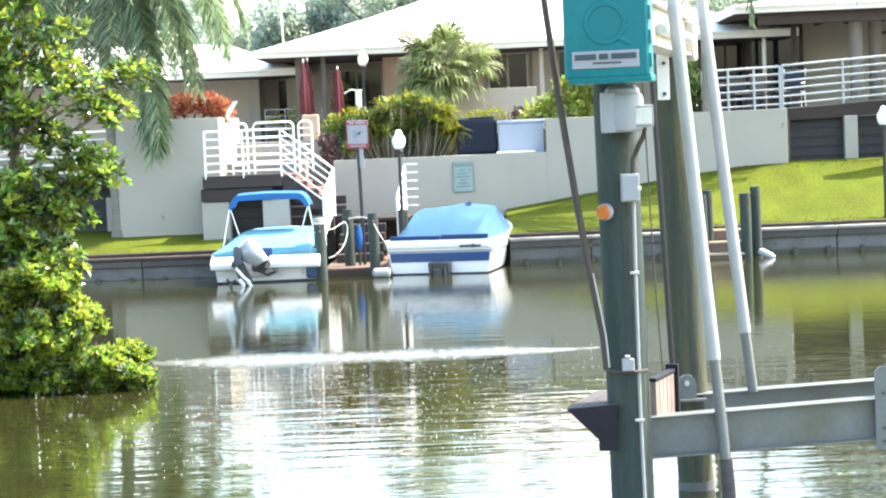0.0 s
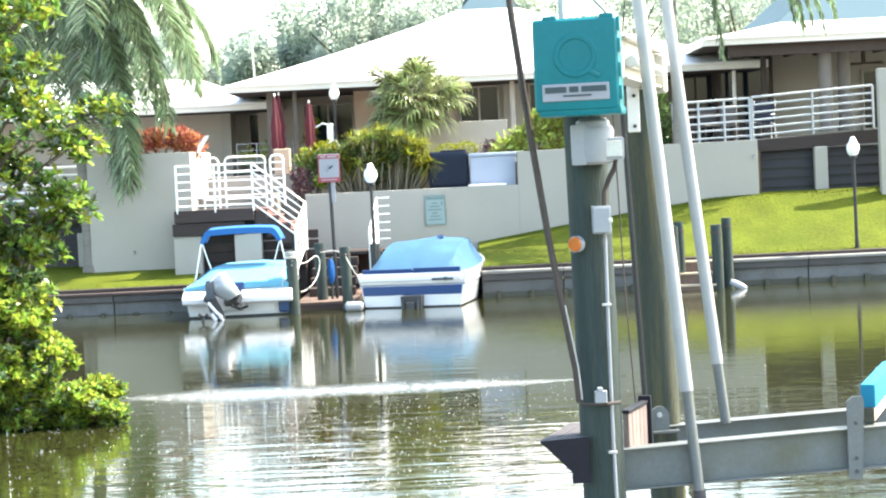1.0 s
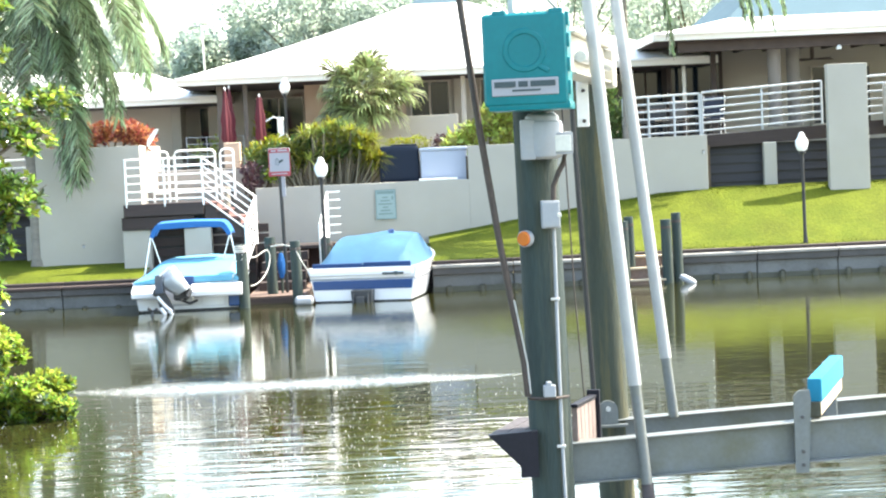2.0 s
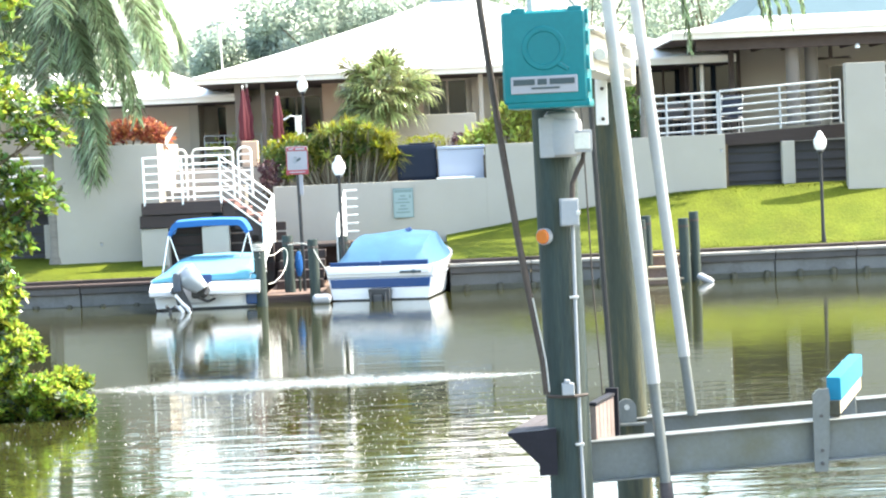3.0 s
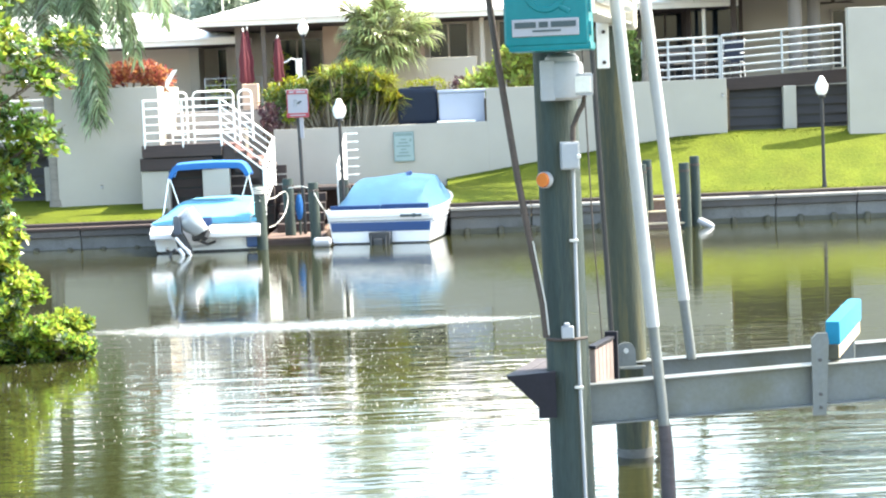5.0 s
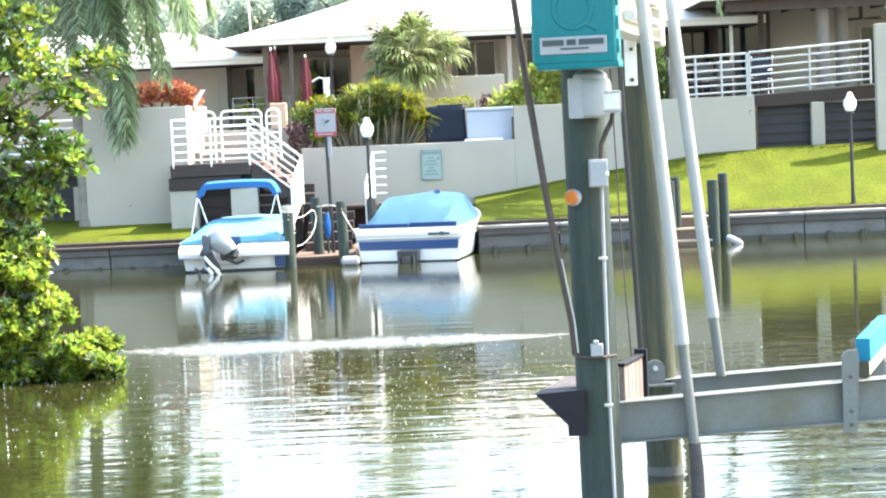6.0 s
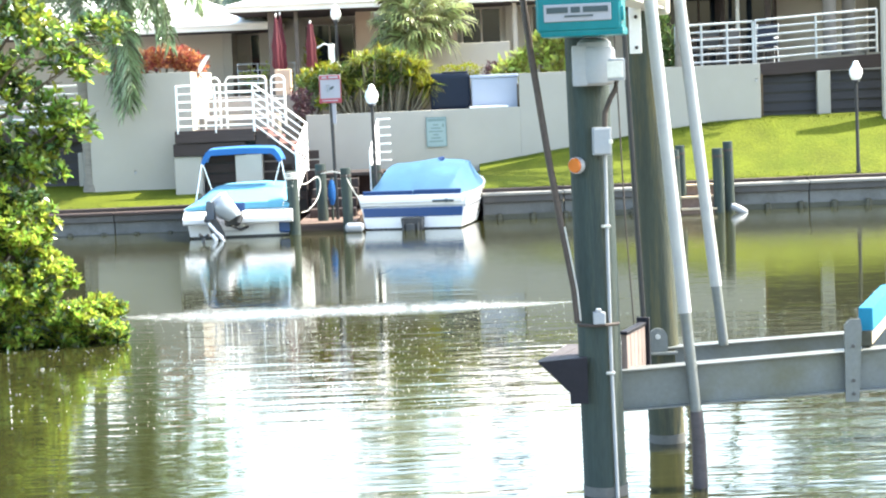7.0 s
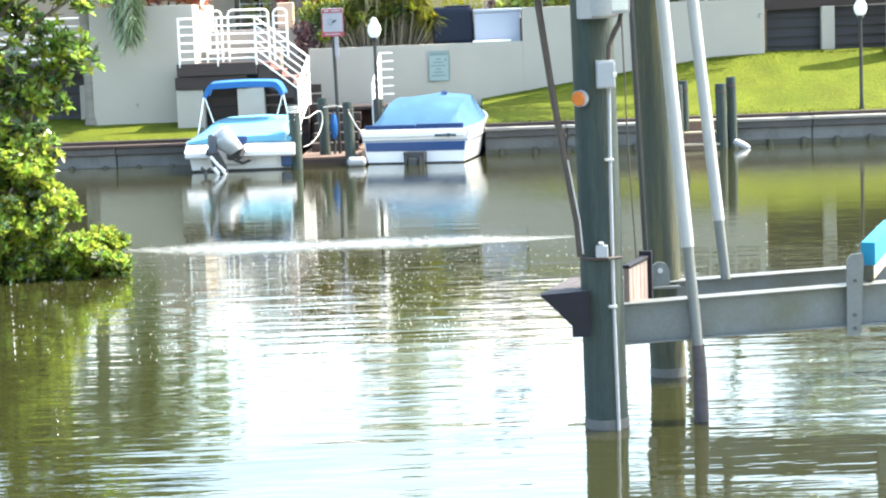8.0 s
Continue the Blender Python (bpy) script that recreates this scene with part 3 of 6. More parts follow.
solid("landing_west", box(-14, -8.95, 46.2, 46.6, 2.0, 2.3, 0.01), M_BROWN, label="dark brown edge beam of the west terrace", category="beam", kind="structure")
railing("terrace_railing", (-14, 46.3, 2.3), (-9.0, 46.3, 2.3), 5, 6, 1.1, "white metal railing with level bars")


def steps():
    t = thing("landing", (0, 0, 0), "dark brown timber landing with descending reddish steps", "steps", kind="structure")
    part("deck_board", box(-6.43, -4.84, 44.0, 46.1, 2.1, 2.2, 0.01), M_BROWN, t)
    part("deck_board", box(-6.72, -6.435, 44.0, 44.97, 2.1, 2.2, 0.01), M_BROWN, t)
    part("fascia", box(-6.74, -4.86, 43.93, 44.0, 1.93, 2.22, 0.01), M_BROWN, t)
    part("beam", box(-6.80, -5.1, 43.98, 44.1, 1.62, 1.915, 0.01), M_BROWN, t)
    for x0, x1 in ((-6.80, -6.15), (-5.36, -4.72)):
        part("pillar", box(x0, x1, 44.05, 44.4, 0.3, 1.61, 0.015), M_STUCCO, t)
    for i in range(5):
        z = 0.45 + i * 0.24
        part("slat", box(-6.2, -3.4, 44.45, 44.5, z + 0.02, z + 0.22, 0.006), M_BROWN, t)
    # black sheets behind the slats stand for the shade under the landing
    part("backing", box(-6.8, -4.9, 44.52, 44.6, 0.2, 2.05), M_BLACK, t)
    part("backing", box(-4.9, -3.3, 44.52, 44.6, 0.2, 1.0), M_BLACK, t)
    for i in range(4):
        x, z = -4.84 + i * 0.275, 2.2 - i * 0.175
        part("tread", box(x, x + 0.30, 44.05, 45.4, z - 0.05, z, 0.008), M_STEP, t)
        part("riser", box(x + 0.26, x + 0.285, 44.06, 45.38, z - 0.175, z - 0.052), M_STEP, t)
        part("stringer", box(x, x + 0.273, 44.0, 44.045, z - 0.50, z - 0.052), M_BROWN, t)
    # panel added only to keep sun off the slats below the steps
    part("side_panel", box(-3.72, -3.69, 44.06, 45.4, 0.2, 1.62), M_BROWN, t)
    part("lower_landing", box(-3.46, -1.9, 44.05, 45.5, 1.0, 1.08, 0.01), M_BROWN, t)
    return t


steps()


def stair_railing():
    t = thing("stair_railing", (-6.66, 43.95, 2.2), "white metal railing round the landing and down the steps", "railing", "terrace railings")
    a, b, c = Vector((0, 0, 0)), Vector((1.80, 0, 0)), Vector((3.02, 0, -0.98))
    for k in range(6):
        z = 0.12 + 0.95 * k / 5
        up = Vector((0, 0, z))
        part("rail", tube([a + up, b + up, c + up], 0.019 if k < 5 else 0.025, 8), M_WHITE, t)
    for p in (a, b, Vector((0.9, 0, 0)), c):
        part("post", tube([p - Vector((0, 0, 0.05)), p + Vector((0, 0, 1.09))], 0.026, 8), M_WHITE, t)
    # the flight turns towards the water: bars seen end on
    d = c + Vector((-0.12, -1.6, -0.55))
    for k in range(6):
        up = Vector((0, 0, 0.12 + 0.95 * k / 5))
        part("rail", tube([c + up, d + up], 0.019 if k < 5 else 0.025, 8), M_WHITE, t)
    part("post", tube([d, d + Vector((0, 0, 1.09))], 0.026, 8), M_WHITE, t)
    return t


stair_railing()


def gangway_railing():
    t = thing("gangway_railing", (-2.0, 44.6, 1.2), "white metal railing beside the dock steps", "railing", "terrace railings")
    p, q, e = Vector((0.02, 0, 0)), Vector((-0.10, -1.9, -0.7)), Vector((0.32, 0, 0))
    for k in range(6):
        up = Vector((0, 0, 0.12 + 0.98 * k / 5))
        part("rail", tube([q + up, p + up, e + up], 0.019, 8), M_WHITE, t)
    for a in (p, q):
        part("post", tube([a, a + Vector((0, 0, 1.12))], 0.026, 8), M_WHITE, t)
    return t


gangway_railing()


def loop_railing(x0, x1):
    """A rounded white tube frame with level bars."""
    t = thing("landing_railing", ((x0 + x1) / 2, 46.0, 2.2), "white round-cornered tube railing behind the landing", "railing", "terrace railings")
    w, h, r = (x1 - x0) / 2, 1.25, 0.12
    pts = [(-w, 0, 0)] + [(-w + r - r * math.cos(a), 0, h - r + r * math.sin(a)) for a in (math.pi / 2 * k / 5 for k in range(6))]
    pts += [(-p[0], 0, p[2]) for p in pts[::-1]]
    part("frame", tube(pts, 0.028, 10), M_WHITE, t, smooth=True)
    for z in (0.22, 0.45, 0.68, 0.90, 1.08):
        part("rail", tube([(-w, 0, z), (w, 0, z)], 0.02, 8), M_WHITE, t)
    return t


for x0, x1 in ((-6.28, -5.90), (-5.74, -4.75), (-4.62, -4.3)):
    loop_railing(x0, x1)

# basin behind the boats
t = thing("basin_wall", (0, 0, 0), "dark timber wall at the back of the boat basin", "wall", kind="structure")
for i in range(16):
    part("plank", box(-6.4 + i * 0.3, -6.11 + i * 0.3, 45.0, 45.1, -0.5, 1.06, 0.01), M_MAHOGANY, t)
for i in range(5):
    part("panel", box(-1.58 + i * 0.45, -1.15 + i * 0.45, 44.6, 44.8, -0.5, 0.72, 0.01), M_CONC, t)
part("return_panel", box(0.58, 0.76, 42.06, 44.8, -0.5, 0.58, 0.01), M_CONC, t)
solid("basin_fill", box(-6.2, -1.62, 45.1, 46.1, -0.5, 1.05), M_SOIL, label="made ground behind the basin wall", category="ground", kind="structure")
solid("basin_verge", box(-1.6, 0.42, 44.8, 46.1, -0.5, 0.9), M_GRASS, label="grass verge behind the basin wall", category="ground", kind="structure")

# ---- houses ----


def window(parent, x0, x1, z0, z1, y, panes=2, name="window", frame_paint=M_TAN):
    w = part(name, box(x0, x1, y, y + 0.05, z0, z1), M_GLASS, parent, "dark reflecting window glass")
    for a, b, c, d in ((x0 - 0.06, x1 + 0.06, z1, z1 + 0.07), (x0 - 0.06, x1 + 0.06, z0 - 0.07, z0)):
        part("frame_bar", box(a, b, y - 0.04, y + 0.04, c, d, 0.008), frame_paint, w)
    for i in range(panes + 1):
        x = x0 + (x1 - x0) * i / panes
        part("mullion", box(x - 0.03, x + 0.03, y - 0.035, y - 0.002, z0, z1, 0.006), frame_paint, w)
    return w


def tier_roof(parent, x0, x1, y0, y1, z0, inset, z1, top, z2, mat_top):
    """A low skirt roof with hips, and a steeper tier above it."""
    n = 6
    rows = []
    for i in range(n + 1):
        k = i / n
        z = z0 + (z1 - z0) * (0.85 * k + 0.15 * k * k)
        rows.append([(x0 + inset * k, y0 + inset * k, z), (x1 - inset * k, y0 + inset * k, z), (x1 - inset * k, y1 - inset * k, z), (x0 + inset * k, y1 - inset * k, z)])
    part("roof", loft(rows), M_ROOF, parent, "sunlit white low-pitched roof")
    i2 = inset + top
    part("upper_roof", loft([[(x0 + inset, y0 + inset, z1), (x1 - inset, y0 + inset, z1), (x1 - inset, y1 - inset, z1), (x0 + inset, y1 - inset, z1)],
                             [(x0 + i2, y0 + i2, z2), (x1 - i2, y0 + i2, z2), (x1 - i2, y1 - i2, z2), (x0 + i2, y1 - i2, z2)]]), mat_top, parent, "pale blue-grey upper roof")
    for a, b, c, d in ((x0 - 0.03, x1 + 0.03, y0 - 0.05, y0 - 0.003), (x0 - 0.05, x0 - 0.003, y0, y1), (x1 + 0.003, x1 + 0.05, y0, y1)):
        part("fascia", box(a, b, c, d, z0 - 0.22, z0 + 0.02, 0.01), M_FASCIA, parent)
    part("gutter", box(x0, x1, y0 - 0.14, y0 - 0.055, z0 - 0.08, z0 + 0.01, 0.02), M_FASCIA, parent)
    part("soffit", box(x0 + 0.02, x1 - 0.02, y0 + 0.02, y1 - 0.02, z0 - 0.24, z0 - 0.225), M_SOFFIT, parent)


def main_house():
    h = thing("house", (0, 0, 0), "low peach stucco house with a wide white roof", "house", "houses")
    part("wall", box(-3.1, -0.0, 57.5, 66, 2.9, 5.42), M_PEACH, h)
    part("wall", box(1.5, 10.0, 57.6, 66, 2.9, 5.42), M_TAN, h)
    part("wall", box(0.0, 1.5, 57.7, 66, 2.9, 5.42), M_TAN, h)
    part("wall", box(-6.4, -3.1, 60.5, 66, 2.9, 5.42), M_TAN, h, "shaded back wall of the covered patio")
    window(h, 0.15, 1.35, 3.5, 5.3, 57.6, 2)
    window(h, 5.2, 9.6, 3.3, 5.34, 57.5, 2, frame_paint=M_SOFFIT)
    window(h, -4.9, -3.3, 3.0, 5.1, 60.4, 2)
    window(h, 2.3, 4.6, 3.6, 5.3, 57.5, 3)
    for x, w, paint in ((-5.5, 0.09, M_POST), (-4.75, 0.06, M_POST), (1.72, 0.07, M_TAN), (8.3, 0.05, M_FASCIA)):
        part("post", box(x - w, x + w, 55.5, 55.5 + 2 * w, 2.95, 5.42, 0.01), paint, h)
    tier_roof(h, -6.7, 9.2, 55.0, 72.0, 5.62, 7.0, 8.06, 1.4, 9.6, M_UPPER)
    return h


scale_to_eye(main_house())


def west_house():
    h = thing("house", (0, 0, 0), "low tan house wing with a white roof", "house", "houses")
    part("wall", box(-22, -7.2, 60.0, 70, 2.9, 5.0), M_TAN, h)
    part("wall", box(-7.2, -5.7, 61.2, 70, 2.9, 5.0), M_TAN, h)
    part("pilaster", box(-7.5, -7.2, 59.8, 60.0, 2.9, 5.0, 0.01), M_STUCCO, h)
    window(h, -6.75, -5.7, 3.0, 4.9, 61.1, 2)
    tier_roof(h, -22.5, -5.6, 58.0, 71.0, 5.20, 2.6, 6.1, 2.0, 6.3, M_ROOF)
    return h


scale_to_eye(west_house())


def porch_beams(h):
    # beams in soffit brown deepen the shade painted under the eave
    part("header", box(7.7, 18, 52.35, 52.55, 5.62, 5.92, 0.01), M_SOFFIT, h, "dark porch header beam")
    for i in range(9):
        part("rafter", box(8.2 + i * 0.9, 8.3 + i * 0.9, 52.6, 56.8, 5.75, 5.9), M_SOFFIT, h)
    for x, z in ((12.2, 5.52),):
        part("spot_lamp", lathe([(0.03, 0.12), (0.07, 0.08), (0.08, 0.0)], 10, (x, 52.3, z)), M_WHITE, h, "small white porch spot lamp", True)
    part("ceiling_fan_hub", tube([(11.9, 54.4, 5.76), (11.9, 54.4, 5.35)], 0.06, 8), M_SOFFIT, h)
    for k in range(4):
        a = math.pi / 2 * k + 0.5
        part("fan_blade", box(0.1, 0.75, -0.07, 0.07, -0.01, 0.01, turn=pose(11.9, 54.4, 5.36) @ Matrix.Rotation(a, 4, "Z") @ Matrix.Rotation(0.2, 4, "X")), M_SOFFIT, h)


def east_house():
    h = thing("house", (0, 0, 0), "tan house with a deep porch and white eave", "house", "houses")
    part("wall", box(9.6, 18, 57.0, 66, 2.9, 5.95), M_TAN, h)
    porch_beams(h)
    # side wall takes the soffit brown to stand for porch shade
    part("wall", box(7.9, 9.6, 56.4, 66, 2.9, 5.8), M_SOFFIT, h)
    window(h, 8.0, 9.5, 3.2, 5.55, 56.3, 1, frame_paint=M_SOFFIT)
    window(h, 12.4, 14.2, 3.5, 5.2, 56.9, 2)
    for x in (10.5, 11.22):
        part("column", lathe([(0.235, 0), (0.235, 0.1), (0.20, 0.14), (0.19, 2.2), (0.23, 2.3), (0.23, 2.36)], 20, (x, 53.0 + (x - 10.5) * 1.2, 3.44)), M_COLUMN, h, "round tan porch column", True)
    part("dark_post", box(8.95, 9.1, 54.5, 54.65, 3.3, 5.8, 0.01), M_SOFFIT, h)
    tier_roof(h, 7.0, 24, 52.0, 68, 6.16, 2.5, 6.66, 2.5, 8.8, M_UPPER)
    return h


scale_to_eye(east_house())

# ---- boat lift ----


def pile(name, foot, top, r, mat, label):
    t = thing(name, (foot[0], foot[1], 0), label, "piling", "boat lift piles")
    a, b = Vector((0, 0, foot[2])), Vector((top[0] - foot[0], top[1] - foot[1], top[2]))
    pts = [a.lerp(b, k / 14) for k in range(15)]
    bm = tube(pts, [r * (1.04 - 0.05 * k / 14) for k in range(15)], 28)
    for v in bm.verts:
        s = 1 + 0.02 * noise.noise((v.co.x * 9, v.co.y * 9, v.co.z * 0.8))
        v.co.x, v.co.y = a.x + (v.co.x - a.x) * s, a.y + (v.co.y - a.y) * s
    part("shaft", bm, mat, t, smooth=True)
    part("tide_band", tube([a.lerp(b, (z - a.z) / (b.z - a.z)) for z in (-0.05, 0.02, 0.075)], r * 1.07, 28), M_CONC, t, "pale barnacle band at the waterline", True)
    return t


pile("pile", (0.995, 13.7, -1.2), (0.94, 13.7, 3.72), 0.155, M_PILE, "round green-grey treated timber pile standing in water")
pile("pile", (1.69, 15.6, -1.2), (1.53, 15.6, 3.62), 0.145, M_PILE2, "round mossy brown timber pile standing in water")


def lift_head():
    """The top beam from pile to pile."""
    t = thing("lift_head_beam", (1.17, 13.62, 3.66), "off-white aluminium top beam on the piles", "beam")
    d = Vector((0.53, 2.48, 0))
    ang = math.atan2(-d.x, d.y)
    m = Matrix.Rotation(ang, 4, "Z")
    L = d.length
    part("web", box(-0.05, 0.05, 0, L, 0, 0.28, 0.01, turn=m), M_BEAM, t)
    part("flange", box(-0.10, 0.10, 0, L, 0.28, 0.30, 0.005, turn=m), M_BEAM, t)
    part("flange", box(-0.10, 0.10, 0, L, -0.02, 0.0, 0.005, turn=m), M_BEAM, t)
    part("end_block", box(-0.02, 0.13, L - 0.16, L + 0.06, -0.06, 0.27, 0.015, turn=m), M_BEAM, t)
    part("drum", tube([m @ Vector((0.09, 0.3, 0.12)), m @ Vector((0.09, L - 0.3, 0.12))], 0.045, 12), M_GALV, t, smooth=True)
    return t


lift_head()


def motor_cover():
    t = thing("motor_cover", (0.90, 13.26, 3.38), "glossy teal moulded plastic lift motor cover", "cover")
    m = Matrix.Rotation(radians(-10.0), 4, "Z")
    part("shell", box(-0.315, 0.285, -0.17, 0.20, 0.03, 0.685, 0.045, turn=m, seg=3), M_TEAL, t, smooth=True)
    part("skirt", box(-0.29, 0.295, -0.16, 0.22, 0.0, 0.06, 0.025, turn=m, seg=2), M_TEAL, t, smooth=True)
    # raised side lugs
    for z in (0.10, 0.26, 0.43, 0.58):
        part("lug", box(0.255, 0.302, -0.155, -0.06, z, z + 0.10, 0.014, turn=m, seg=2), M_TEAL, t, smooth=True)
    for x in (-0.24, 0.16):
        part("lug", box(x, x + 0.10, -0.165, -0.07, 0.655, 0.705, 0.014, turn=m, seg=2), M_TEAL, t, smooth=True)
    prof = [(0.112, -0.168), (0.118, -0.178), (0.148, -0.178), (0.156, -0.168)]
    secs = [[m @ Vector((-0.015 + r * math.cos(a), y, 0.42 + r * math.sin(a))) for r, y in prof] for a in (2 * math.pi * k / 48 for k in range(49))]
    part("ring", loft(secs), M_TEAL, t, "raised moulded ring", True)
    part("tail", box(0.075, 0.16, -0.178, -0.166, 0.27, 0.305, 0.006, turn=m @ Matrix.Translation((0.118, 0, 0.288)) @ Matrix.Rotation(radians(30), 4, "Y") @ Matrix.Translation((-0.118, 0, -0.288))), M_TEAL, t)
    plate = part("label_plate", box(-0.255, 0.215, -0.182, -0.168, 0.105, 0.225, 0.004, turn=m), M_SIGNWHITE, t, "pale label with dark bars")
    for x0, x1 in ((-0.235, -0.085), (-0.065, 0.0), (0.02, 0.195)):
        part("bar", box(x0, x1, -0.187, -0.183, 0.165, 0.205, turn=m), M_INK, plate)
    part("bar", box(-0.11, 0.09, -0.187, -0.183, 0.135, 0.147, turn=m), M_INK, plate)
    return t


motor_cover()


def strut():
    t = thing("cover_strut", (0.86, 13.42, 4.06), "thin white strut above the motor cover", "strut")
    part("upright", box(-0.09, -0.05, 0, 0.04, 0, 0.5, 0.006), M_PVC, t)
    part("brace", tube([(0.05, 0.0, 0.28), (0.32, 0.25, 0.02)], 0.014, 8), M_PVC, t)
    return t


strut()


def lift_motor():
    t = thing("lift_motor", (0.985, 13.48, 3.03), "grey electric lift motor under the cover", "motor")
    part("housing", lathe([(0.11, 0.0), (0.14, 0.02), (0.15, 0.06), (0.15, 0.24), (0.14, 0.27), (0.125, 0.275), (0.12, 0.31), (0.09, 0.335), (0.04, 0.345)], 28), M_GREYBOX, t, smooth=True)
    part("front_plate", box(-0.165, -0.06, -0.13, -0.03, 0.0, 0.29, 0.02, seg=2), M_GREYBOX, t, smooth=True)
    part("terminal_box", box(0.06, 0.21, -0.12, 0.03, 0.03, 0.19, 0.018, seg=2), M_GREYBOX, t, smooth=True)
    part("cap", box(0.075, 0.195, -0.128, -0.119, 0.05, 0.17, 0.006), M_GALV, t)
    return t


lift_motor()


def electrics():
    t = thing("junction_box", (1.02, 13.50, 2.53), "small grey metal junction box on the pile", "electrical box")
    part("body", box(-0.068, 0.068, -0.05, 0.045, 0, 0.20, 0.012, seg=2), M_GREYBOX, t, smooth=True)
    part("lid", box(-0.062, 0.062, -0.058, -0.051, 0.008, 0.19, 0.004), M_GREYBOX, t)
    part("hasp", box(0.045, 0.075, -0.066, -0.059, 0.08, 0.11, 0.003), M_GALV, t)
    c = thing("conduit", (1.04, 13.54, 0.0), "grey metal conduit strapped down the pile", "conduit")
    part("pipe", tube([(0.005, 0, 2.53), (0.0, 0, 1.9), (0.0, 0, 1.0), (0.015, 0, 0.0), (0.02, 0, -0.5)], 0.013, 10), M_GREYBOX, c, smooth=True)
    for z in (0.92, 2.0):
        part("strap", box(-0.04, 0.025, -0.022, 0.012, z, z + 0.02, 0.003), M_GALV, c)
    f = thing("flexible_conduit", (1.13, 13.5, 3.03), "dark curved flexible conduit below the motor", "conduit")
    part("hose", tube([(0.01, -0.02, 0.04), (0.0, -0.02, -0.03), (-0.04, -0.01, -0.10), (-0.08, 0, -0.2), (-0.085, 0, -0.31)], 0.02, 10), M_CABLE, f, smooth=True)
    r = thing("reflector", (0.832, 13.53, 2.46), "round orange reflector on the pile", "reflector")
    part("lens", tube([(-0.020, -0.026, 0), (-0.010, -0.013, 0)], [0.048, 0.056], 20), M_ORANGE, r, smooth=True)
    part("rim", tube([(-0.0105, -0.014, 0), (0.016, 0.021, 0)], 0.060, 20), M_GREYBOX, r, smooth=True)
    k = thing("pile_clamp", (0.945, 13.5, 1.30), "small galvanised clamp on the pile", "clamp")
    part("plate", box(-0.03, 0.06, -0.03, 0.02, 0.0, 0.09, 0.006), M_GREYBOX, k)
    part("tab", box(-0.01, 0.03, -0.033, 0.02, 0.085, 0.115, 0.006), M_GREYBOX, k)
    part("strap", tube([(-0.13, 0.05, -0.01), (-0.06, -0.0, -0.01), (0.06, -0.0, -0.01), (0.16, 0.06, -0.01)], 0.012, 8), M_CABLE, k)


electrics()


def lean_pole():
    t = thing("lift_pole", (0.80, 13.52, 1.45), "thin dark rusty pole leaning on the pile", "pole")
    part("bar", tube([(0.005, 0.0, -0.14), (-0.014, 0, 0.11), (-0.09, 0, 0.57), (-0.163, 0, 1.04), (-0.265, 0, 1.81), (-0.36, 0, 2.65), (-0.42, 0, 3.3)], 0.025, 10), M_CABLE, t, smooth=True)
    # bright strand added as the highlight on the pole's lower edge
    part("wire", tube([(0.024, -0.02, -0.12), (0.006, -0.02, 0.11), (-0.070, -0.02, 0.57)], 0.007, 6), M_GALV, t, "thin bright strand standing for the pole's edge highlight")
    w = thing("lift_cable", (1.31, 14.45, 0.86), "thin dark steel lift cable", "cable")
    part("wire", tube([(0.0, 0, 0), (-0.06, 0, 1.2), (-0.1, 0, 2.75)], 0.006, 6), M_CABLE, w)
    w = thing("lift_cable", (1.46, 15.3, 0.8), "thin dark steel lift cable", "cable")
    part("wire", tube([(0.0, 0, 0), (-0.05, 0, 1.4), (-0.1, 0, 2.85)], 0.022, 8), M_BLACK, w)


lean_pole()


def beam(name, x0, x1, y, z0, rise, h, label):
    t = thing(name, (x0, y, z0), label, "beam", "lift cradle beams")
    L = x1 - x0
    m = Matrix.Rotation(-math.atan2(rise, L), 4, "Y")
    part("web", box(0, L, -0.008, 0.008, 0.012, h - 0.012, turn=m), M_ALU, t)
    part("flange", box(0, L, -0.075, 0.075, h - 0.014, h, 0.004, turn=m), M_ALU, t)
    part("flange", box(0, L, -0.075, 0.075, 0, 0.014, 0.004, turn=m), M_ALU, t)
    return t


b1 = beam("cradle_beam", 1.14, 5.4, 13.9, 0.585, 0.2, 0.315, "weathered aluminium cradle beam of the boat lift")
b2 = beam("cradle_beam", 1.46, 5.6, 15.5, 0.50, 0.17, 0.315, "weathered aluminium cradle beam of the boat lift")


def hub():
    t = thing("cable_bracket", (1.49, 15.38, 0.8), "rounded aluminium cable bracket with a bolt", "bracket")
    prof = [(0.0, -0.02), (0.16, -0.02), (0.16, 0.12)] + [(0.08 + 0.08 * math.cos(a), 0.12 + 0.08 * math.sin(a)) for a in (math.pi * k / 8 for k in range(1, 8))] + [(0.0, 0.12)]
    part("plate", prism(prof, "y", -0.03, 0.0), M_ALU, t)
    part("bolt", tube([(0.08, -0.05, 0.13), (0.08, -0.03, 0.13)], 0.022, 8), M_GALV, t)
    part("lip", box(0.0, 0.24, -0.07, 0.0, -0.022, 0.0, 0.004), M_ALU, t)


hub()


def guide_post(name, foot, top, split, label):
    t = thing(name, foot, label, "guide post", "guide posts")
    d = Vector(top) - Vector(foot)
    part("sleeve", tube([(0, 0, 0), d * split], 0.042, 16), M_ALU, t, "grey metal sleeve", True)
    part("pipe", tube([d * (split - 0.01), d * 0.995], 0.049, 18), M_PVC, t, smooth=True)
    part("cap", tube([d * 0.985, d], 0.053, 18), M_PVC, t, smooth=True)
    return t


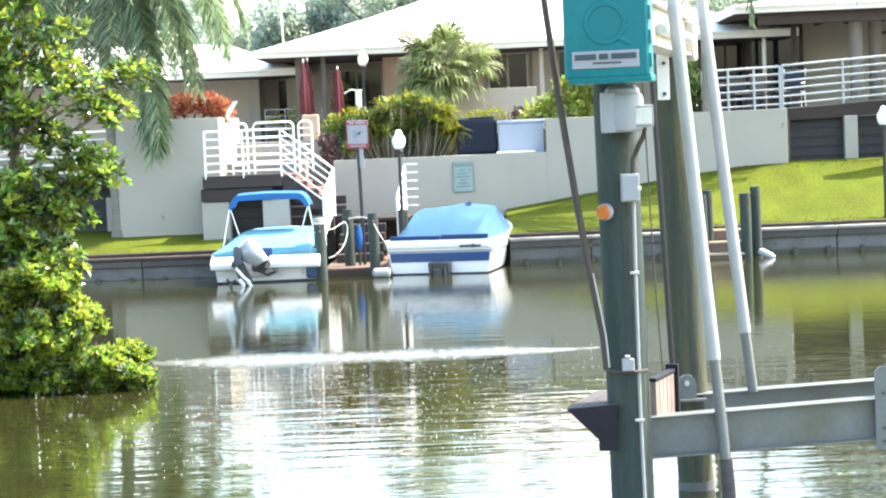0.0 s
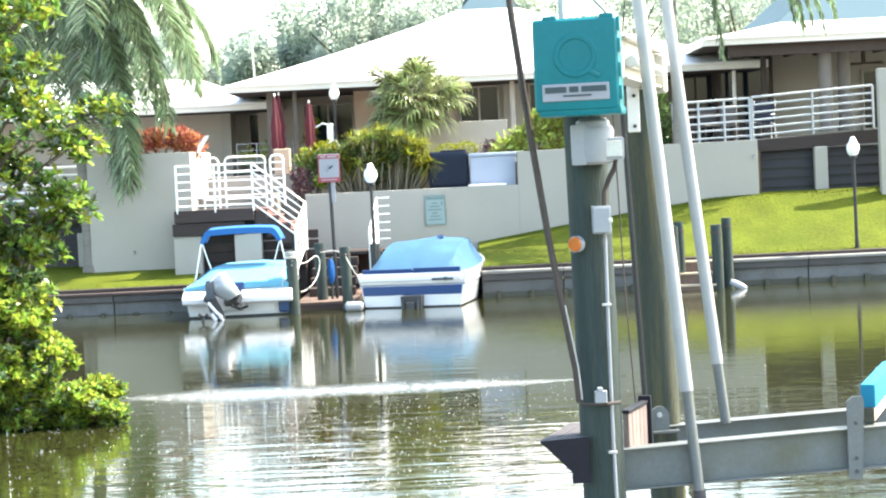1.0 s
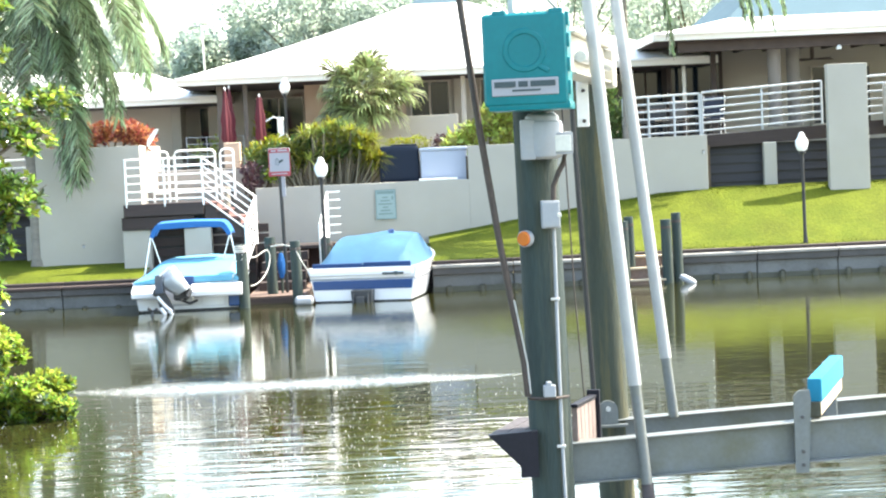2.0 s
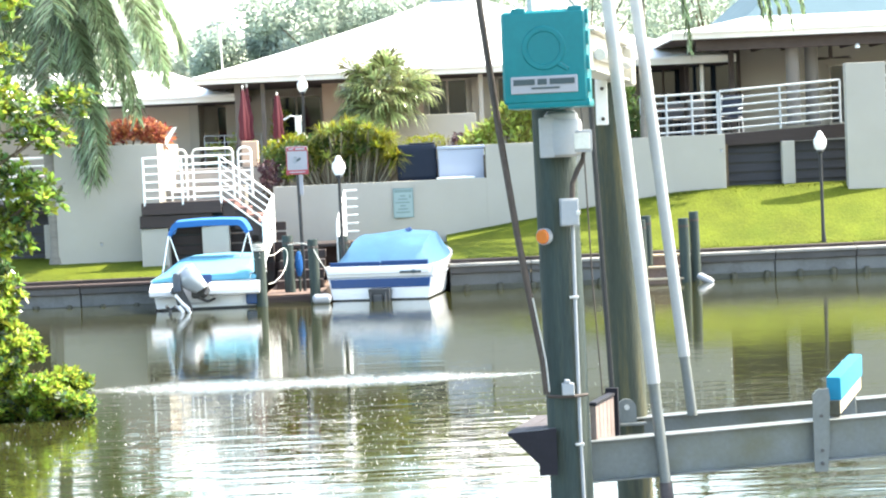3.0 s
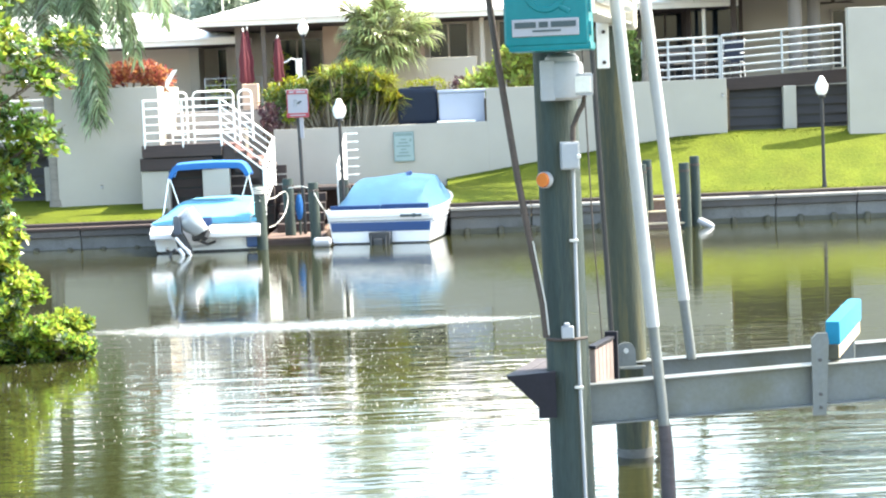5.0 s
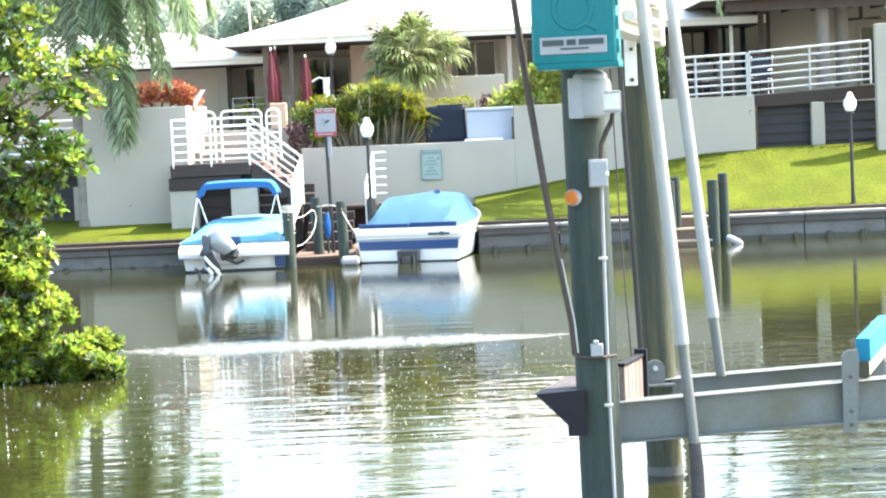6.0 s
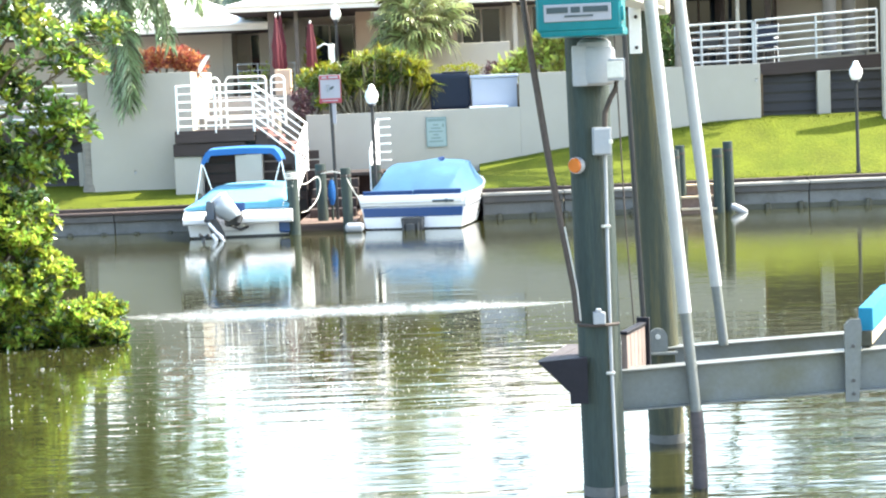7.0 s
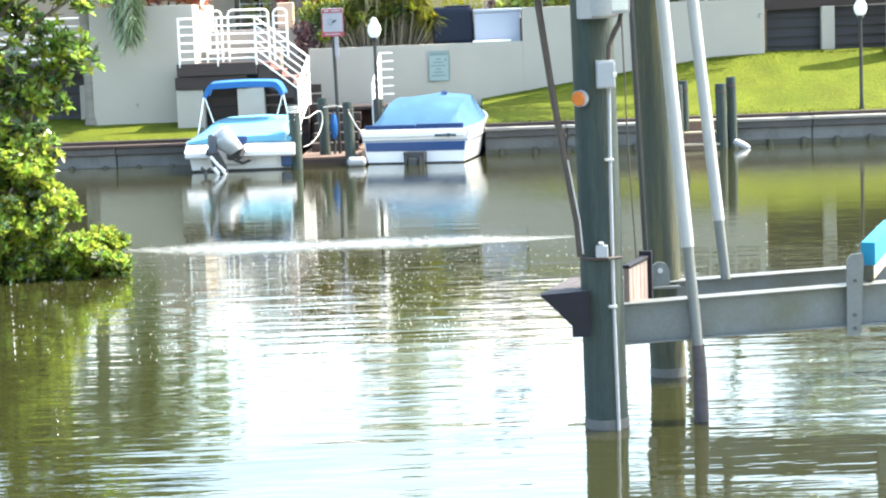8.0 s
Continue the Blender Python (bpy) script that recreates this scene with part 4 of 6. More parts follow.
g = guide_post("guide_post", (1.68, 13.78, 0.56), (1.375, 13.9, 4.45), 0.205, "tall white plastic guide post with a grey sleeve")
# pipe added below the post in place of its wavy reflection
part("reflection_pipe", tube([(0.0, 0, 0.02), (0.012, 0, -0.2), (0.015, 0, -0.5), (0.02, 0, -1.0)], [0.046, 0.052, 0.056, 0.056], 14), M_REDWOOD, g, "grey-brown pipe standing for the post's wavy reflection", True)
guide_post("guide_post", (2.12, 15.4, 0.83), (1.78, 15.5, 4.37), 0.15, "tall white plastic guide post with a grey sleeve")


def bunk():
    t = thing("bunk", (2.98, 13.92, 1.08), "blue carpeted bunk board on the cradle", "bunk")
    m = Matrix.Rotation(-math.atan2(0.52, 1.5), 4, "Z")
    part("carpet", box(-0.05, 0.06, 0, 1.5, 0.03, 0.21, 0.02, turn=m, seg=2), M_BLUE3, t, smooth=True)
    part("board", box(-0.035, 0.045, 0.01, 1.5, -0.08, 0.03, 0.006, turn=m), M_DOCK2, t, "bare pale timber edge")
    # dark plate over the board end, its shade given as colour
    part("end_shade", box(-0.040, 0.050, -0.016, 0.006, -0.082, 0.035, 0.004, turn=m), M_WET, t, "board end darkened for its shade")
    k = thing("bunk_bracket", (2.80, 13.80, 0.60), "aluminium bunk bracket clamped to the beam", "bracket")
    part("plate", prism([(0, 0), (0.1, 0), (0.13, 0.55), (0.12, 0.62), (0.04, 0.62), (0.0, 0.58)], "y", 0, 0.02), M_ALU, k)
    for z in (0.06, 0.16, 0.42):
        part("bolt", tube([(0.06, -0.012, z), (0.06, 0, z)], 0.014, 8), M_CAP, k)
    k = thing("bunk_bracket", (3.36, 15.36, 0.62), "aluminium bunk bracket clamped to the beam", "bracket")
    part("plate", box(0, 0.12, 0, 0.02, 0, 0.62, 0.01), M_ALU, k)


bunk()


def walk_board():
    t = thing("walk_board", (0.5, 13.5, 1.04), "weathered reddish walk board on a dark bracket", "walkway")
    for i in range(3):
        x = 0.01 + i * 0.118
        part("plank", prism([(x, 0.05), (x + 0.112, 0.05), (x + 0.372, 0.85), (x + 0.26, 0.85)], "z", -0.035, 0.0), M_REDWOOD, t)
    part("bracket", prism([(0.0, 0.0), (0.36, 0.02), (0.36, -0.32), (0.23, -0.32), (0.23, -0.24)], "y", -0.02, 0.045), M_CABLE2, t, "dark steel wedge bracket")
    s = thing("side_board", (1.17, 13.9, 0.80), "weathered pinkish-brown upright boards between the piles", "board")
    m = Matrix.Rotation(-math.atan2(0.19, 0.5), 4, "Z")
    for i in range(5):
        part("plank", box(-0.025, 0.02, i * 0.106, i * 0.106 + 0.099, 0, 0.355, 0.004, turn=m), M_DOCK3, s)
    part("top_rail", box(-0.03, 0.03, -0.02, 0.55, 0.36, 0.385, 0.004, turn=m), M_CABLE2, s)
    part("end_plate", box(-0.05, 0.05, 0.53, 0.56, -0.05, 0.42, 0.004, turn=m), M_CABLE2, s)


walk_board()
p = thing("pile_plate", (1.42, 15.42, 3.27), "white metal plate bolted to the pile", "plate")
part("plate", box(0, 0.10, 0, 0.025, 0, 0.42, 0.006), M_FASCIA, p)
for z in (0.05, 0.3):
    part("bolt", tube([(0.055, -0.014, z), (0.055, 0.0, z)], 0.016, 8), M_CABLE, p)

# ---- boats ----


def hull_half(s, z, beam, flare):
    """Half width of a hull at s (0 stern, 1 bow) and height z (0 water, 1 gunwale)."""
    return beam / 2 * max(0.0, 1 - max(0, s - 0.25) ** 2.2 * (1.75 - 0.25 * z)) ** 0.75 * (0.90 + flare * z)


def hull_band(L, beam, z0, z1, sheer, flare=0.1, inset=0.0, n=14, full=False):
    """A closed band of the hull between two heights (fractions of the side), stern to bow."""
    secs = []
    for i in range(n + 1):
        s = i / n
        top = lambda z: z * (1 + sheer * s * s)
        a, b = hull_half(s, z0[1], beam, flare) + inset, hull_half(s, z1[1], beam, flare) + inset
        a, b = max(a, 0.012), max(b, 0.015)
        y = L * s
        lift = 0.25 * s ** 4
        secs.append([(-a, y, top(z0[0]) + lift), (-b, y, top(z1[0])), (b, y, top(z1[0])), (a, y, top(z0[0]) + lift)])
    return loft(secs)


def boat_with_motor():
    t = thing("motorboat", (-4.78, 39.7, 0.0), "white outboard motorboat with bright blue cover and bimini", "boat", "moored boats")
    L, B = 4.4, 2.42
    part("bottom", hull_band(L, B * 0.93, (-0.25, -0.5), (0.04, 0.0), 0.1), M_CHARCOAL, t, "dark antifouled bottom")
    part("hull", hull_band(L, B, (0.04, 0.0), (0.36, 0.45), 0.35), M_GEL, t, smooth=True)
    part("rub_rail", hull_band(L, B, (0.36, 0.5), (0.42, 0.5), 0.35, inset=0.03), M_NAVY, t, "blue rub rail", True)
    part("topside", hull_band(L, B, (0.42, 0.5), (0.64, 0.9), 0.35, inset=0.0), M_GEL, t, smooth=True)
    # swim platforms each side of the motor
    for x0, x1 in ((-1.18, -0.56), (0.06, 1.14)):
        bm = prism([(-0.46, 0.34), (-0.48, 0.44), (-0.40, 0.49), (0.12, 0.67), (0.12, 0.30), (-0.30, 0.30)], "x", x0, x1)
        bmesh.ops.bevel(bm, geom=bm.edges[:], offset=0.03, segments=2, affect="EDGES", profile=0.7)
        part("swim_platform", bm, M_GEL, t, smooth=True)
    for x0, x1 in ((0.2, 0.5), (0.56, 0.86)):
        part("deck_hatch", box(x0, x1, -0.2, 0.0, 0.565, 0.585, 0.006, turn=Matrix.Translation((0, -0.1, 0.575)) @ Matrix.Rotation(radians(19), 4, "X") @ Matrix.Translation((0, 0.1, -0.575))), M_GREYBOX, t)
    part("step_pad", box(0.25, 0.75, -0.03, -0.005, 0.08, 0.34, 0.02), M_GEL, t, "white boarding step")
    part("transom_bracket", box(0.82, 1.12, -0.10, 0.0, 0.06, 0.36, 0.03), M_NAVY, t)
    part("fender_pad", box(-0.55, 0.1, -0.08, 0.02, 0.12, 0.62, 0.04), M_GEL, t)
    # cockpit cover: sagging canvas arched over the boat
    secs = []
    rs = np.random.RandomState(4)
    for i in range(13):
        s = i / 12
        y = -0.12 + (L * 0.93) * s
        half = hull_half(0.95 * s, 1.0, B, 0.1) - 0.05
        rise = 0.08 + 0.30 * min(s * 4.0, 1) ** 0.8 - 0.12 * max(0, s - 0.6)
        row = []
        for k in range(19):
            u = -1 + 2 * k / 18
            c = min(1.0, (1 + u) / 0.5, (1 - u) / 0.2)
            c = 0.6 * c + 0.4 * c * c * (3 - 2 * c)
            z = 0.66 + rise * c + 0.012 * noise.noise((u * 3, s * 5, 1.3))
            row.append((u * half, y, z))
        row += [(half * 0.97, y, 0.61), (-half * 0.97, y, 0.61)]
        secs.append(row)
    part("cockpit_cover", loft(secs), M_BLUE, t, "taut sky-blue canvas cockpit cover", True)
    part("dark_flap", box(-0.15, 0.12, -0.14, -0.10, 0.55, 0.75, 0.02), M_NAVY, t)
    # bimini
    def bow(u):
        return 1.86 - 0.04 * u * u - 0.26 * max(0.0, (abs(u) - 0.76) / 0.24) ** 2.2

    secs = []
    for i in range(9):
        s = i / 8
        y, sag = 0.9 + 1.25 * s, 0.04 * math.sin(math.pi * s)
        row = [(u * 0.88, y, bow(u) + sag) for u in (-1 + k / 14 for k in range(29))]
        row += [(x * 0.985, yy, z - 0.03) for x, yy, z in row[::-1]]
        secs.append(row)
    bim = part("bimini_top", loft(secs), M_BLUE2, t, "deep blue canvas bimini top", True)
    us = [-1 + k / 14 for k in range(29)]
    lip = [(u * 0.885, bow(u) + 0.01) for u in us] + [(u * 0.80, bow(u) - 0.12 + 0.10 * abs(u) ** 8) for u in us[::-1]]
    part("valance", prism(lip, "y", 0.86, 0.898), M_BLUE2, bim)
    for sx in (-1, 1):
        part("bimini_pole", tube([(sx * 1.02, 0.75, 0.72), (sx * 0.86, 0.92, 1.6)], 0.02, 8), M_STEEL, t)
        part("bimini_pole", tube([(sx * 0.62, 0.9, 0.8), (sx * 0.86, 0.92, 1.6)], 0.018, 8), M_STEEL, t)
    # outboard motor, tilted up
    o = part("outboard_motor", box(-0.30, 0.02, -0.46, -0.06, 0.26, 0.54, 0.04), M_CHARCOAL, t, "silver and black tilted outboard motor")
    cowl = []
    for i in range(11):
        s = i / 10
        w = 0.235 * math.sin(math.pi * (0.16 + 0.76 * s)) ** 0.6
        d = 0.24 * math.sin(math.pi * (0.15 + 0.8 * s)) ** 0.7
        cx, cz = -0.06 - 0.27 * s - 0.13 * math.sin(math.pi * s), 0.46 + 0.58 * s - 0.08 * s * s
        cowl.append([(cx + w * math.cos(a) * 0.9, -0.62 + d * math.sin(a), cz + 0.5 * w * math.cos(a)) for a in (2 * math.pi * k / 18 for k in range(18))])
    part("cowling", loft(cowl), M_MOTOR, o, "silver engine cowling", True)
    # pale bar as the cowling's highlight, dark box as its shaded side
    part("cowl_highlight", tube([(-0.52, -0.86, 0.82), (-0.32, -0.88, 0.98), (-0.10, -0.86, 0.84), (0.06, -0.84, 0.56)], 0.022, 8), M_GEL, o, smooth=True)
    part("cowl_shade", box(-0.64, -0.46, -0.84, -0.42, 0.44, 0.84, 0.06, seg=2), M_SLATE, o, smooth=True)
    part("leg", prism([(-0.66, 0.46), (-0.46, 0.50), (-0.28, 0.14), (-0.25, -0.08), (-0.38, -0.14), (-0.56, 0.14)], "y", -0.74, -0.62), M_CHARCOAL, o)
    for pts, w in ((((-0.60, -0.78, 0.38), (-0.44, -0.80, 0.18), (-0.31, -0.80, 0.06)), 0.036), (((-0.54, -0.78, 0.14), (-0.45, -0.80, 0.02), (-0.46, -0.80, -0.08)), 0.045),
                   (((-0.36, -0.78, 0.08), (-0.30, -0.80, -0.01), (-0.33, -0.80, -0.09)), 0.042)):
        part("strut", tube(pts, w, 10), M_GEL, o, "pale grey leg strut", True)
    part("steering_link", box(-0.78, -0.55, -0.72, -0.6, 0.24, 0.40, 0.03, turn=Matrix.Rotation(radians(12), 4, "Y")), M_CHARCOAL, o)
    part("tilt_ram", tube([(-0.14, -0.5, 0.28), (0.02, -0.3, 0.18), (0.16, -0.12, 0.22)], 0.03, 8), M_CHARCOAL, o)
    part("swivel", tube([(0.0, -0.6, 0.34), (0.06, -0.55, 0.46), (0.03, -0.5, 0.56)], 0.06, 10), M_CHARCOAL, o, smooth=True)
    for k in range(3):
        a = 2 * math.pi * k / 3 + 0.4
        part("propeller_blade", tube([(-0.68, -1.0, 0.10), (-0.68 + 0.12 * math.cos(a), -1.03, 0.10 + 0.12 * math.sin(a))], [0.02, 0.045], 6), M_CHARCOAL, o)
    # stern rail and ladder
    part("grab_rail", tube([(0.92, -0.2, 0.5), (0.95, -0.2, 0.72), (1.18, 0.3, 0.78), (1.22, 1.1, 0.72)], 0.016, 8), M_STEEL, t)
    part("hull_mark", box(1.15, 1.19, 0.3, 0.8, 0.50, 0.58), M_INK, t)
    t.rotation_euler = (0, 0, radians(1.5))
    return t


boat_with_motor()


def covered_boat():
    t = thing("motorboat", (-1.10, 40.0, 0.0), "white and blue motorboat under a blue canvas cover", "boat", "moored boats")
    L, B = 4.9, 2.34
    part("bottom", hull_band(L, B * 0.95, (-0.25, -0.5), (0.03, 0.0), 0.1), M_CHARCOAL, t, "dark antifouled bottom")
    part("lower_hull", hull_band(L, B, (0.03, 0.0), (0.27, 0.3), 0.2, 0.14), M_GEL, t, smooth=True)
    part("stripe", prism([(-1.075, 0.27), (1.075, 0.27), (1.10, 0.465), (-1.10, 0.465)], "y", -0.02, 0.02), M_NAVY, t, "navy blue transom stripe")
    part("mid_hull", hull_band(L, B, (0.27, 0.3), (0.47, 0.55), 0.32, 0.14, -0.004), M_GEL, t, smooth=True)
    part("rub_rail", hull_band(L, B, (0.47, 0.55), (0.50, 0.55), 0.32, 0.14, 0.02), M_GREYBOX, t, "grey rub rail", True)
    part("topside", hull_band(L, B, (0.51, 0.6), (0.74, 1.0), 0.32, 0.14), M_GEL, t, smooth=True)
    part("aft_deck", box(-1.17, 1.12, -0.06, 0.7, 0.56, 0.70, 0.06, seg=3), M_GEL, t, smooth=True)
    part("outdrive", prism([(-0.20, 0.26), (0.26, 0.26), (0.24, -0.2), (-0.16, -0.2)], "y", -0.32, -0.03), M_CHARCOAL, t, "dark stern drive")
    part("outdrive_core", box(-0.08, 0.12, -0.40, -0.3, -0.2, 0.14, 0.05, seg=2), M_CHARCOAL, t, smooth=True)
    for x in (-0.14, 0.18):
        part("trim_ram", tube([(x, -0.33, 0.2), (x, -0.38, -0.1)], 0.025, 8), M_CHARCOAL, t)
    part("vent", box(0.45, 0.92, -0.075, -0.055, 0.57, 0.62, 0.006), M_INK, t)
    part("exhaust", tube([(0.75, -0.07, 0.6), (0.75, -0.03, 0.6)], 0.045, 12), M_INK, t)
    secs = []
    for i in range(17):
        s = i / 16
        y = 0.12 + L * 0.86 * s
        half = (hull_half(0.9 * s + 0.02, 1.0, B, 0.14)) * 1.0 - 0.03
        peak = 0.10 + 0.55 * (math.sin(min(s / 0.42, 1) * math.pi / 2) ** 0.8) * (1 - 0.55 * max(0, s - 0.5) / 0.5)
        row = []
        for k in range(21):
            u = -1 + 2 * k / 20
            c = min(1.0, (1 - abs(u)) / 0.30)
            shape = (0.75 * c + 0.25 * c * c) * 0.88 + 0.12 * max(0, 1 - abs(u - 0.1) * 1.6)
            z = 0.70 + 0.26 * s * s + peak * shape + 0.012 * noise.noise((u * 4, s * 7, 7.7))
            row.append((u * half, y, z))
        row += [(half * 0.95, y, 0.62), (-half * 0.95, y, 0.62)]
        secs.append(row)
    part("canvas_cover", loft(secs), M_BLUE4, t, "sky-blue canvas cover raised to a peak", True)
    part("hem", box(-1.10, 0.0, 0.03, 0.09, 0.69, 0.83, 0.01), M_NAVY2, t)
    part("hem", box(0.03, 1.06, 0.03, 0.09, 0.70, 0.845, 0.01), M_NAVY2, t)
    part("cover_pole_tip", tube([(0.26, 1.9, 1.38), (0.34, 1.9, 1.45)], [0.09, 0.03], 10), M_NAVY2, t)
    part("cleat", tube([(-1.12, 0.3, 0.72), (-1.12, 0.5, 0.74)], 0.02, 6), M_STEEL, t)
    t.rotation_euler = (0, 0, radians(-11))
    return t


covered_boat()


# ---- dock, mooring posts, signs and lamps ----
def mooring_post(at, h, r, label="grey-green timber mooring post standing in water", lean=0.02, group="mooring posts"):
    t = thing("mooring_post", (at[0], at[1], 0), label, "post", group)
    part("shaft", tube([(0, 0, -0.8), (-lean * h * 0.5, 0, h * 0.5), (-lean * h, 0, h)], [r, r, r * 0.97], 16), M_PILE, t, smooth=True)
    part("band", tube([(-lean * h * 0.86, 0, h * 0.86), (-lean * h * 0.9, 0, h * 0.9)], r * 1.05, 16), M_CABLE, t)
    return t


mooring_post((-3.62, 39.7), 1.36, 0.125)
mooring_post((-3.12, 41.3), 1.42, 0.12)
mooring_post((-2.5, 40.2), 1.36, 0.115)
mooring_post((-1.95, 42.6), 1.30, 0.115)
mooring_post((5.66, 41.25), 1.42, 0.12)
mooring_post((5.93, 41.5), 1.55, 0.11)
mooring_post((4.72, 41.3), 1.42, 0.11)
mooring_post((4.88, 41.6), 1.50, 0.11)


def dock():
    t = thing("floating_dock", (-3.1, 40.6, 0.0), "weathered brown timber dock between the boats", "dock")
    part("frame", box(-0.55, 0.72, 0, 4.2, -0.1, 0.12, 0.01), M_BROWN, t)
    for i in range(14):
        part("plank", box(-0.56, 0.73, 0.01 + i * 0.3, 0.30 + i * 0.3, 0.122, 0.165, 0.006), M_DOCK, t)
    for i in range(4):
        part("step", box(-0.4, 0.65, 1.6 + i * 0.5, 2.1 + i * 0.5, 0.166 + i * 0.2, 0.36 + i * 0.2, 0.01), M_BROWN, t)
    f = thing("fender", (-2.35, 39.75, 0.1), "grey cylindrical dock fender", "fender")
    part("tube", tube([(-0.2, 0, 0), (-0.15, 0, 0), (0.15, 0, 0), (0.2, 0, 0)], [0.05, 0.105, 0.105, 0.05], 14), M_GREYBOX, f, smooth=True)


dock()


def swim_steps():
    t = thing("boarding_steps", (5.3, 41.2, 0.0), "weathered timber boarding steps at the seawall", "steps")
    for i, z in enumerate((0.12, 0.37, 0.62)):
        part("tread", box(-0.50, 0.30, -0.05 + i * 0.22, 0.20 + i * 0.22, z - 0.045, z, 0.006), M_DOCK2, t, "pale timber tread")
        part("riser", box(-0.49, 0.29, 0.0 + i * 0.22, 0.025 + i * 0.22, z - 0.25, z - 0.047), M_DOCK, t)
    for x in (-0.54, 0.305):
        part("stringer", box(x, x + 0.035, -0.04, 0.6, -0.3, 0.1, 0.006), M_BROWN, t)
    f = thing("fender", (6.05, 41.0, 0.03), "pale cylindrical fender beside the posts", "fender")
    part("tube", tube([(-0.17, 0, 0.13), (-0.1, 0, 0.1), (0.08, -0.05, 0.0), (0.16, -0.05, -0.04)], [0.05, 0.08, 0.08, 0.05], 12), M_GREYBOX, f, smooth=True)


swim_steps()


def rope(pts, label="pale mooring rope sagging from a post"):
    t = thing("mooring_rope", pts[0], label, "rope", "mooring ropes")
    o = Vector(pts[0])
    v = [Vector(p) - o for p in pts]
    for _ in range(3):  # round the corners off
        v = [v[0]] + [p for a, b in zip(v, v[1:]) for p in (a.lerp(b, 0.25), a.lerp(b, 0.75))] + [v[-1]]
    part("strand", tube(v, 0.0105, 8), M_ROPE, t, smooth=True)


rope([(-3.62, 39.58, 1.15), (-3.4, 40.1, 1.02), (-3.2, 41.1, 1.2), (-3.13, 41.2, 1.0), (-3.2, 40.9, 0.66), (-3.38, 40.4, 0.46), (-3.5, 40.1, 0.44)])
rope([(-3.12, 41.17, 1.22), (-2.8, 40.8, 1.28), (-2.5, 40.08, 1.2)])
rope([(-2.5, 40.08, 1.15), (-2.4, 40.05, 0.95), (-2.28, 40.1, 0.72), (-2.2, 40.3, 0.74)])
rope([(-3.74, 39.62, 1.02), (-3.8, 39.9, 0.98), (-3.62, 39.57, 1.05)])
c = thing("rope_coil", (-3.645, 39.7, 1.22), "white rope coiled round the post top", "rope", "mooring ropes")
for k in range(4):
    part("turn", tube([((0.135 + 0.012 * (k % 2)) * math.cos(a), (0.135 + 0.012 * (k % 2)) * math.sin(a), 0.03 * k + 0.015 * math.sin(a + k)) for a in (2 * math.pi * j / 20 for j in range(21))], 0.014, 6), M_ROPE, c, smooth=True)
h = thing("hose_reel", (-2.92, 41.4, 0.16), "bright blue coiled hose on a post", "hose")
for i in range(4):
    part("coil", tube([((0.055 - 0.012 * i) * math.cos(a), -0.05 - 0.012 * i, 0.62 + (0.26 - 0.05 * i) * math.sin(a)) for a in (2 * math.pi * k / 18 for k in range(19))], 0.03, 8), M_BLUE2, h, smooth=True)
part("stake", tube([(0, 0, 0), (0, 0, 0.95)], 0.03, 8), M_PILE, h)


def lamp_post(at, h, name_label="black lamp post with a white acorn globe"):
    t = thing("lamp_post", at, name_label, "lamp post", "lamp posts")
    part("pole", tube([(0, 0, 0), (-0.01, 0, 0.3), (-0.02, 0, h - 0.45)], [0.06, 0.042, 0.035], 12), M_BLACK, t, smooth=True)
    part("collar", lathe([(0.05, h - 0.47), (0.09, h - 0.45), (0.07, h - 0.41)], 14, (-0.02, 0, 0)), M_BLACK, t, smooth=True)
    part("globe", lathe([(0.075, h - 0.41), (0.12, h - 0.36), (0.15, h - 0.25), (0.135, h - 0.16), (0.08, h - 0.08), (0.075, h - 0.05), (0.05, h - 0.0), (0.02, h + 0.02)], 18, (-0.02, 0, 0)), M_GLOBE, t, "white frosted acorn globe", True)
    return t


lamp_post((8.97, 42.32, 0.66), 2.54)
lamp_post((-1.90, 40.9, 0.0), 3.12)
scale_to_eye(lamp_post((-3.32, 52.0, 2.95), 2.42))


def sign_on_post():
    t = thing("dock_sign", (-2.84, 41.5, 0.1), "red and white notice on a dark post", "sign")
    part("post", tube([(0.02, 0.03, 0), (-0.03, 0.03, 3.3)], 0.04, 10), M_BLACK, t)
    part("pale_sleeve", box(-0.01, 0.09, 0.0, 0.05, 2.2, 2.75, 0.005), M_SIGNWHITE, t)
    b = part("panel", box(-0.26, 0.22, -0.03, 0.0, 2.7, 3.28, 0.008), M_SIGNWHITE, t)
    part("header", box(-0.25, 0.21, -0.036, -0.031, 3.18, 3.27), M_SIGNRED, b)
    part("footer", box(-0.27, 0.225, -0.038, -0.031, 2.66, 2.76), M_SIGNRED, b)
    for x in (-0.26, 0.205):
        part("border", box(x, x + 0.022, -0.036, -0.031, 2.76, 3.18), M_SIGNRED, b)
    for x0, x1 in ((-0.20, -0.09), (-0.05, 0.16)):
        part("header_bar", box(x0, x1, -0.040, -0.037, 3.205, 3.245), M_SIGNWHITE, b)
    part("footer_bar", box(-0.20, 0.15, -0.042, -0.039, 2.70, 2.725), M_SIGNWHITE, b)
    part("figure", box(-0.10, -0.03, -0.036, -0.031, 2.90, 3.06, 0.02), M_GREYBOX, b)
    part("emblem", prism([(-0.05, 2.95), (0.02, 2.96), (0.08, 3.02), (0.04, 3.03), (-0.03, 2.99)], "y", -0.036, -0.031), M_INK, b)
    part("bar", box(-0.12, 0.08, -0.036, -0.031, 2.82, 2.84), M_GREYBOX, b)
    return t


sign_on_post()


